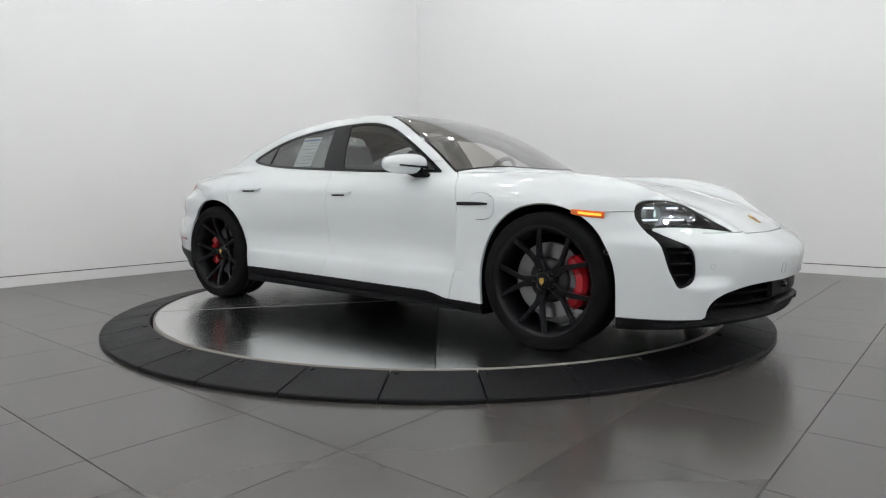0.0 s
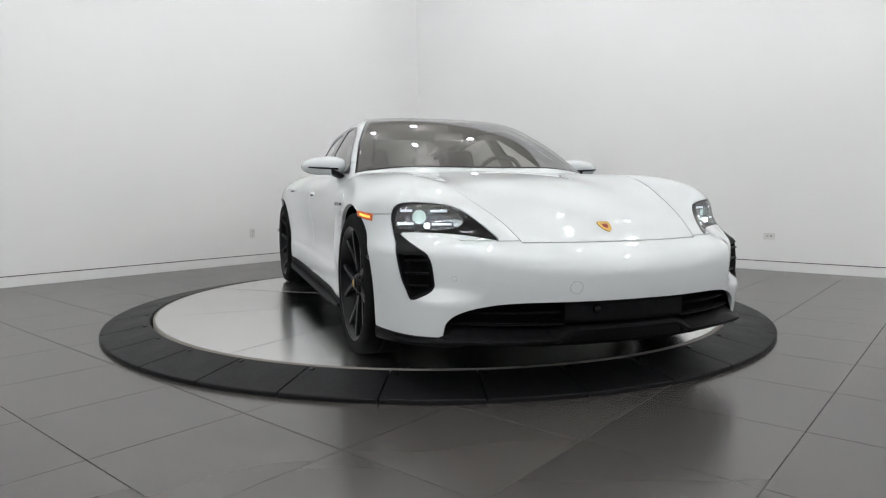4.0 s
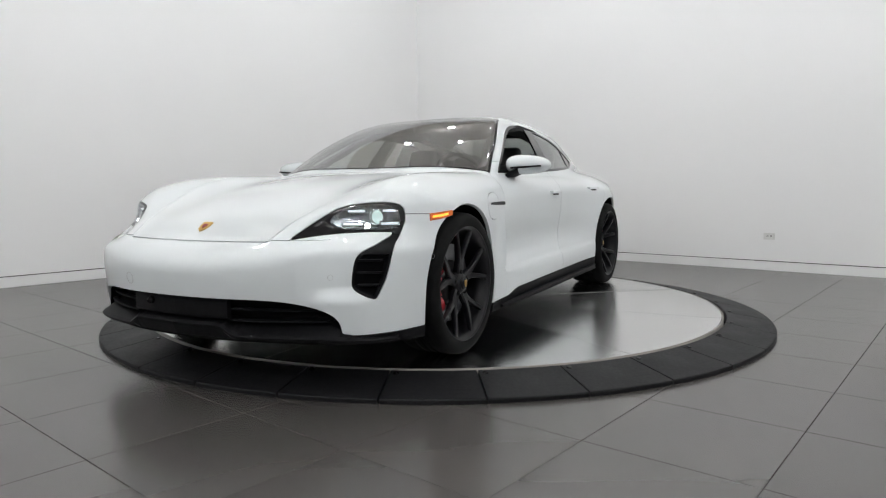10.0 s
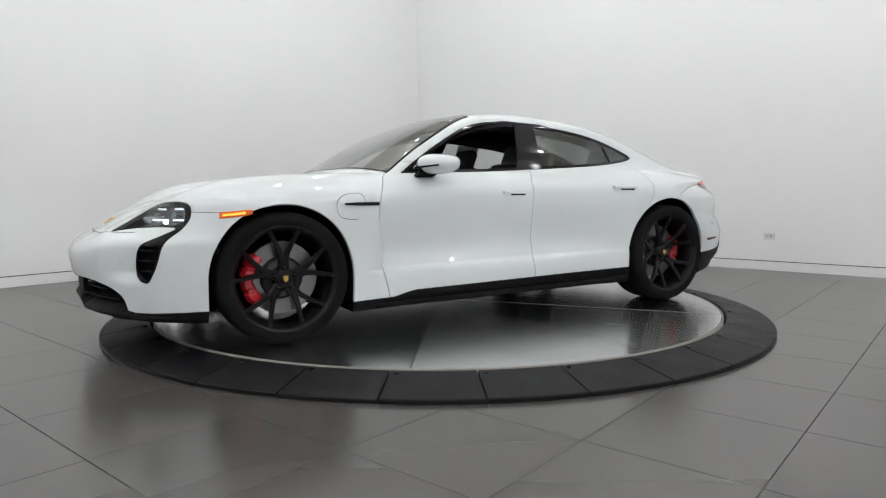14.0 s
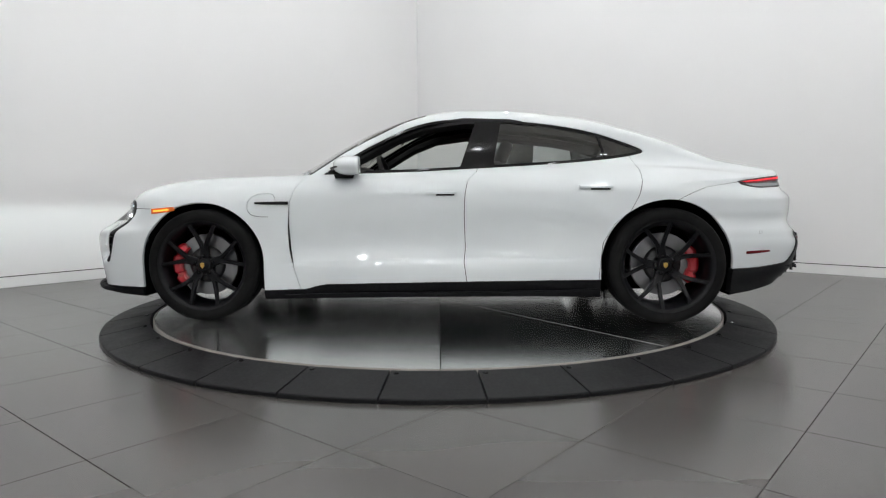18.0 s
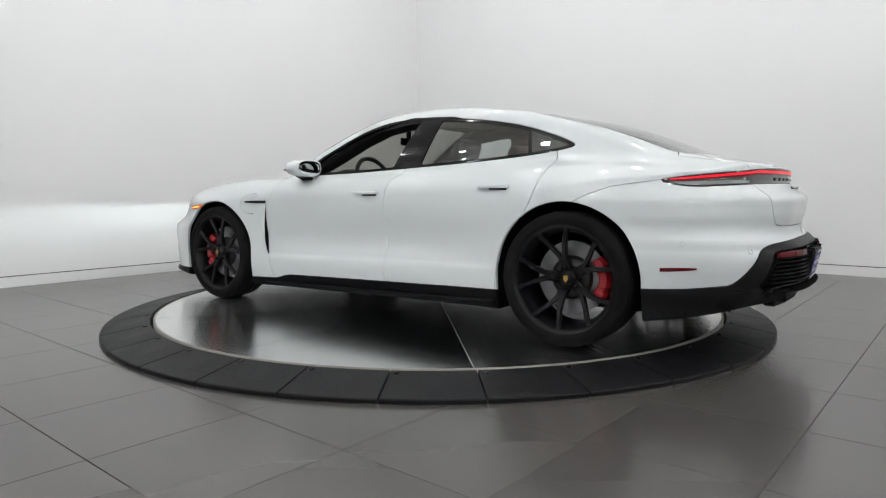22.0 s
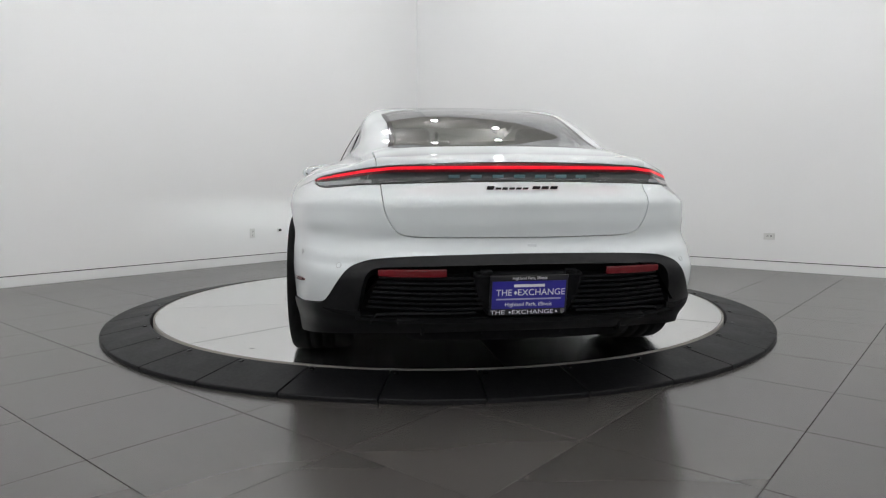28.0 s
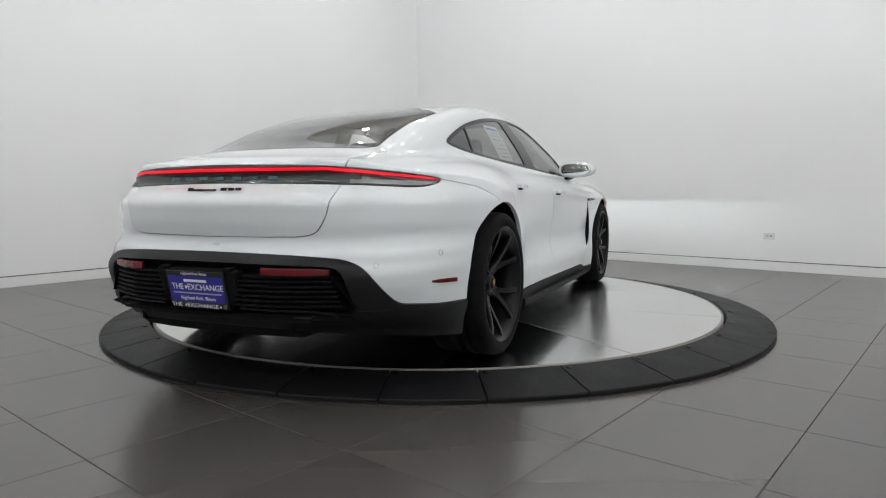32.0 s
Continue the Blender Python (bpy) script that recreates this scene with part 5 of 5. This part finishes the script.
# lower diffuser: a slim lip under the grille
st = []
for k in range(15):
    y = -0.50 + 1.0 * k / 14
    st.append(((-2.464 + 0.22 * y * y, y, 0.318), (0.022, 0, 0.006), (0, 0, 0.007)))
part("diffuser", bar(st), TRIM_BLACK, car, "black rear diffuser lip")
st = [((-2.405 + 0.24 * y * y, y, 0.262), (0.020, 0, 0.0), (-0.012, 0, 0.034 - 0.012 * (abs(y) > 0.43))) for y in (-0.46, -0.43, -0.25, 0.0, 0.25, 0.43, 0.46)]
part("diffuser_panel", bar(st), BLACK, car, "plain black lower rear panel")
for side in (1, -1):
    # ridge between the ribbed grille and the lower panel, and the pointed wing at the trim's foot
    st = [((surface_x(y, 0.36, False) - 0.004, side * y, z), (0.010, 0, 0), (0, 0, 0.005)) for y, z in ((0.20, 0.352), (0.34, 0.350), (0.50, 0.346), (0.575, 0.335), (0.60, 0.300))]
    part("diffuser_ridge", bar(st), TRIM_BLACK, car, "thin black ridge under the grille")
    st = [((surface_x(y, 0.35, False) + 0.018, side * y, z), (0.03, 0, 0), (0, 0, h)) for y, z, h in ((0.64, 0.335, 0.014), (0.70, 0.336, 0.012), (0.75, 0.340, 0.008), (0.79, 0.345, 0.003))]
    part("trim_wing", bar(st), BLACK, car, "small pointed black wing at the trim's foot")
    for y in (0.16, 0.40):
        part("diffuser_fin", bar([((-2.42, side * y, 0.280), (0, 0.006, 0), (0, 0, 0.025)), ((-2.2, side * y, 0.245), (0, 0.006, 0), (0, 0, 0.022))]), BLACK, car)

# sill blade with a raised step
for side in (1, -1):
    st = []
    for x, z, o, h in ((0.93, 0.160, 0.00, 0.010), (0.72, 0.165, 0.012, 0.012), (0.3, 0.172, 0.022, 0.014), (-0.3, 0.180, 0.024, 0.014), (-0.8, 0.188, 0.020, 0.016), (-1.03, 0.196, 0.006, 0.022)):
        y = surface_y(x, 0.22)
        st.append(((x, side * (y + o - 0.03), z), (0, side * 0.042, 0.0), (0, 0, h)))
    part("sill_blade", bar(st), BLACK, car, "black side skirt blade")

# ---------------------------------------------------------------- door mirrors
MIRROR_GLASS = material("mirror_glass", (0.8, 0.82, 0.84), 0.02, metal=1.0)


def blob(radii, at, power=2.4, seg=28):
    bm = bmesh.new()
    bmesh.ops.create_uvsphere(bm, u_segments=seg, v_segments=seg // 2, radius=1)
    for v in bm.verts:
        s = sum(abs(c) ** power for c in v.co) ** (1 / power)
        v.co = Vector((v.co.x / s * radii[0], v.co.y / s * radii[1], v.co.z / s * radii[2]))
    bmesh.ops.translate(bm, vec=at, verts=bm.verts)
    return bm


def door_mirror(side):
    bm = blob((0.130, 0.140, 0.064), (0, 0, 0), 2.5)
    # flat towards the rear, tapering outward
    for v in bm.verts:
        if v.co.x < -0.045:
            v.co.x = -0.045 - (-0.045 - v.co.x) * 0.12
        k = (v.co.y + 0.14) / 0.28
        v.co.z *= 1.08 - 0.30 * k
        v.co.x *= 1.0 - 0.22 * k
        v.co.z -= 0.004 * k
    m = Matrix.Translation((0.490, 0.928, 0.985)) @ Matrix.Rotation(radians(9), 4, "Z")
    if side < 0:
        m = Matrix.Diagonal((1, -1, 1, 1)) @ m
    moved(bm, m)
    if side < 0:
        bmesh.ops.reverse_faces(bm, faces=bm.faces)
    cap = part("door_mirror", bm, PAINT, car, "white door mirror on a black arm", True)
    arm = merged(bar([((0.565, 0.80, 0.905), (0.045, 0, 0), (0, 0.022, 0.022)), ((0.56, 0.845, 0.925), (0.055, 0, 0), (0, 0.020, 0.026)), ((0.545, 0.90, 0.950), (0.068, 0, 0), (0, 0.006, 0.020))]),
                 bar([((0.54, 0.86, 0.962), (0.090, 0, 0), (0, 0, 0.007)), ((0.535, 0.96, 0.966), (0.085, 0, 0), (0, 0, 0.006)), ((0.515, 1.035, 0.972), (0.060, 0, 0), (0, 0, 0.005))]))
    gl = blob((0.006, 0.118, 0.048), (0, 0, 0), 2.8)
    moved(gl, Matrix.Translation((0.440, 0.924, 0.985)) @ Matrix.Rotation(radians(9), 4, "Z"))
    if side < 0:
        for b in (arm, gl):
            moved(b, Matrix.Diagonal((1, -1, 1, 1)))
            bmesh.ops.reverse_faces(b, faces=b.faces)
    part("mirror_arm", arm, BLACK, cap, "black mirror arm")
    part("mirror_pane", gl, MIRROR_GLASS, cap, "mirror glass", True)


door_mirror(1)
door_mirror(-1)

# ---------------------------------------------------------------- cabin
LEATHER = grain(material("black_leather", rough=0.55), 60, (0.012, 0.012, 0.013), (0.022, 0.022, 0.023))
SUEDE = grain(material("dark_suede", rough=0.95), 80, (0.014, 0.014, 0.015), (0.024, 0.024, 0.026))
PAPER = grain(material("sticker_paper", rough=0.7), 25, (0.62, 0.64, 0.66), (0.74, 0.75, 0.76))


def seat(x, y, rear=False):
    s = part("rear_seat" if rear else "front_seat", box((0.50, 0.50, 0.16), (x, y, 0.44), 0.05, segments=3), LEATHER, car, "black leather seat", True)
    part("seat_back", moved(box((0.13, 0.48, 0.62), (0, 0, 0.29), 0.055, segments=3), Matrix.Translation((x - 0.24, y, 0.46)) @ Matrix.Rotation(radians(-22), 4, "Y")), LEATHER, s, "", True)
    part("head_restraint", moved(box((0.09, 0.26, 0.19), (0, 0, 0.66), 0.04, segments=3), Matrix.Translation((x - 0.24, y, 0.46)) @ Matrix.Rotation(radians(-22), 4, "Y")), LEATHER, s, "", True)


for y in (0.37, -0.37):
    seat(0.02, y)
    seat(-0.82, y, True)
part("cabin_floor", box((2.6, 1.5, 0.03), (-0.3, 0, 0.30), 0.0), SUEDE, car, "dark cabin floor")
st = [((x, 0, z), (0, w, 0), (0, 0, h)) for x, z, w, h in ((0.46, 0.80, 0.70, 0.07), (0.56, 0.855, 0.73, 0.07), (0.70, 0.875, 0.73, 0.06), (0.90, 0.875, 0.68, 0.05))]
part("dashboard", bar(st), LEATHER, car, "black dashboard top")
part("instrument_hood", box((0.10, 0.34, 0.10), (0.50, 0.37, 0.935), 0.03, segments=3), LEATHER, car, "curved instrument screen hood", True)
part("centre_console", box((0.9, 0.22, 0.30), (0.15, 0, 0.48), 0.03), LEATHER, car, "black centre console")
part("parcel_shelf", box((0.75, 1.0, 0.03), (-1.52, 0, 0.955), 0.01), SUEDE, car, "dark rear shelf")
tor = lathe([(0.185 + 0.016 * math.cos(a), 0.016 * math.sin(a)) for a in [k * math.pi / 5 for k in range(10)]], 40, "z", True)
wheel_m = Matrix.Translation((0.33, 0.37, 0.895)) @ Matrix.Rotation(radians(-68), 4, "Y")
sw = part("steering_wheel", moved(tor, wheel_m), LEATHER, car, "black steering wheel", True)
part("wheel_boss", moved(box((0.15, 0.20, 0.04), (0, 0, 0), 0.015), wheel_m), LEATHER, sw, "", True)
for a in (0, 90, 270):
    part("wheel_spoke", moved(box((0.12, 0.03, 0.018), (0.12, 0, 0), 0.005), wheel_m @ Matrix.Rotation(radians(a + 180), 4, "Z")), CHROME, sw)
part("interior_mirror", box((0.025, 0.22, 0.06), (0.29, 0.0, 1.205), 0.012), GLOSS, car, "black interior mirror")
part("mirror_stalk", box((0.03, 0.03, 0.08), (0.30, 0.0, 1.25), 0.005), GLOSS, car)
for side in (1, -1):
    # headliner rails along the roof and seat belts at the pillars
    st = [((x, side * (y - 0.03), z - 0.02), (0, 0.050, 0.012), (0, 0, 0.022)) for x, y, z in ((0.64, 0.715, 0.970), (0.53, 0.695, 1.028), (0.40, 0.650, 1.100), (0.24, 0.605, 1.190), (0.05, 0.58, 1.262), (-0.2, 0.58, 1.295), (-0.5, 0.575, 1.285), (-0.9, 0.555, 1.24), (-1.25, 0.50, 1.17))]
    part("headliner", bar(st), SUEDE, car, "dark sheet added under the glass roof to block stray light edge")
# white stickers on the glass
bm = bmesh.new()
grid = [[bm.verts.new((x, surface_y(x, z, -1) + 0.008, z)) for z in (1.005 + 0.215 * j / 4 for j in range(5))] for x in (-0.56 - 0.21 * i / 4 for i in range(5))]
for a, b in zip(grid, grid[1:]):
    for j in range(4):
        bm.faces.new((a[j], a[j + 1], b[j + 1], b[j]))
sheet = part("price_sheet", bm, PAPER, car, "white price sheet inside the rear side window", True)
INK = material("grey_print", (0.30, 0.32, 0.36), 0.7)
BLUE_INK = material("blue_print", (0.08, 0.14, 0.40), 0.7)
for k, (z, w, m_) in enumerate(((1.205, 0.19, BLUE_INK), (1.180, 0.12, INK), (1.160, 0.15, INK), (1.135, 0.17, INK), (1.105, 0.10, INK), (1.080, 0.16, INK), (1.055, 0.13, INK), (1.030, 0.16, INK))):
    bm = bmesh.new()
    vs = [bm.verts.new((x, surface_y(x, zz, -1) + 0.0065, zz)) for x, zz in ((-0.57, z), (-0.57 - w, z), (-0.57 - w, z - (0.012 if k == 0 else 0.005)), (-0.57, z - (0.012 if k == 0 else 0.005)))]
    bm.faces.new(vs)
    part("print_bar", bm, m_, sheet)
bm = bmesh.new()
vs = []
for x, y in ((0.13, 0.44), (0.13, 0.52), (0.19, 0.53), (0.19, 0.44)):
    vs.append(bm.verts.new((x, y, surface_z(x, y) - 0.006)))
bm.faces.new(vs)
part("windscreen_sticker", bm, PAPER, car, "small white sticker at the windscreen's top edge")

# ---------------------------------------------------------------- turntable disc
disc = tagged(new("turntable_disc"), "round turntable disc of brushed metal sheets, turning with the car", "turntable")
SEAMS = [2.5, 57.0, 93.4, 130.0, 181.5, 233.0, 270.3, 308.0]


def sheet_metal(angle):
    """Brushed sheet whose grain runs at its own angle."""
    m = material("brushed_sheet", (0.6, 0.6, 0.6), 0.3, metal=1.0)
    grain(m, 0.8, (0.72, 0.72, 0.71), (0.80, 0.80, 0.79), detail=3.0)
    m.node_tree.nodes['Principled BSDF'].inputs['Roughness'].default_value = 0.20
    t = m.node_tree
    b = t.nodes["Principled BSDF"]
    b.inputs["Anisotropic"].default_value = 0.72
    co = t.nodes.new("ShaderNodeTexCoord")
    vo = t.nodes.new("ShaderNodeTexVoronoi")
    vo.inputs["Scale"].default_value = 5.0
    drip = t.nodes.new("ShaderNodeMapRange")
    drip.inputs["From Min"].default_value, drip.inputs["From Max"].default_value = 0.05, 0.10
    drip.inputs["To Min"].default_value, drip.inputs["To Max"].default_value = 1.0, 0.0
    few = t.nodes.new("ShaderNodeTexNoise")
    few.inputs["Scale"].default_value = 1.3
    some = t.nodes.new("ShaderNodeMapRange")
    some.inputs["From Min"].default_value, some.inputs["From Max"].default_value = 0.50, 0.58
    both_of = t.nodes.new("ShaderNodeMath")
    both_of.operation = "MULTIPLY"
    mix = t.nodes.new("ShaderNodeMix")
    mix.data_type = "RGBA"
    mix.inputs[7].default_value = (0.10, 0.10, 0.10, 1)
    clean = b.inputs["Base Color"].links[0].from_socket
    t.links.new(co.outputs["Object"], vo.inputs["Vector"])
    t.links.new(co.outputs["Object"], few.inputs["Vector"])
    t.links.new(vo.outputs["Distance"], drip.inputs[0])
    t.links.new(few.outputs["Fac"], some.inputs[0])
    t.links.new(drip.outputs[0], both_of.inputs[0])
    t.links.new(some.outputs[0], both_of.inputs[1])
    t.links.new(both_of.outputs[0], mix.inputs[0])
    t.links.new(clean, mix.inputs[6])
    t.links.new(mix.outputs[2], b.inputs["Base Color"])
    v = t.nodes.new("ShaderNodeCombineXYZ")
    v.inputs[0].default_value, v.inputs[1].default_value = math.cos(angle), math.sin(angle)
    tr = t.nodes.new("ShaderNodeVectorTransform")
    tr.vector_type, tr.convert_from, tr.convert_to = "VECTOR", "OBJECT", "WORLD"
    t.links.new(v.outputs[0], tr.inputs[0])
    t.links.new(tr.outputs[0], b.inputs["Tangent"])
    return m


for k, a0 in enumerate(SEAMS):
    a1 = SEAMS[(k + 1) % len(SEAMS)] + (360 if k == len(SEAMS) - 1 else 0)
    bm = bmesh.new()
    g0, g1 = radians(a0) , radians(a1)
    rim_pts = []
    n = 16
    for i in range(n + 1):
        rim_pts.append((g0 + 0.0012) + (g1 - g0 - 0.0024) * i / n)
    mid = (g0 + g1) / 2
    tip = (0.004 * math.cos(mid), 0.004 * math.sin(mid))
    outer = [(2.0 * math.cos(a), 2.0 * math.sin(a)) for a in rim_pts]
    vs = [bm.verts.new((*tip, 0))] + [bm.verts.new((x, y, 0)) for x, y in outer]
    lo = [bm.verts.new((v.co.x, v.co.y, -0.006)) for v in vs]
    bm.faces.new(vs)
    for i in range(len(vs)):
        j = (i + 1) % len(vs)
        bm.faces.new((vs[i], lo[i], lo[j], vs[j]))
    part("metal_sheet", bm, sheet_metal(mid + (0 if k % 2 else math.pi / 2)), disc, "brushed metal sheet")
SEAM_METAL = material("seam_metal", (0.45, 0.45, 0.44), 0.45, metal=0.6)
for a0 in (130.0, 233.0):
    part("seam_strip", moved(box((1.94, 0.0032, 0.0014), (1.01, 0, 0.0008), 0.0004), Matrix.Rotation(radians(a0), 4, "Z")), SEAM_METAL, disc, "bright joint strip between two sheets")
part("base_plate", lathe([(0.0001, -0.005), (2.001, -0.005), (2.001, -0.06)], 96, "z"), CAVITY, disc)
part("edge_trim", lathe([(2.0015, -0.004), (2.003, 0.001), (2.012, 0.001), (2.014, -0.05)], 128, "z"), material("edge_strip", (0.22, 0.20, 0.18), 0.45), disc, "bright metal edge strip", True)

# ---------------------------------------------------------------- motion of the turntable
TURNS = [(0.0, -38.57), (0.5, -41.61), (1.0, -45.59), (2.0, -53.74), (3.5, -66.18), (5.5, -82.11), (6.5, -89.83), (8.0, -101.88), (10.0, -118.29),
         (12.0, -134.82), (14.5, -154.88), (16.5, -170.91), (18.5, -187.33), (20.5, -203.45), (22.5, -219.40), (25.5, -243.59), (27.5, -258.89), (29.0, -270.26), (30.5, -282.03), (32.0, -293.82)]


def motions():
    """The disc turns about its middle and carries the car."""
    walk(disc, [(t, pose(0, 0, DISC_Z, 0, 0, a)) for t, a in TURNS])
    walk(car, [(t, pose(0, 0, DISC_Z, 0, 0, a) @ Matrix.Translation((-0.0015, -0.0235, 0.0005))) for t, a in TURNS])


motions()
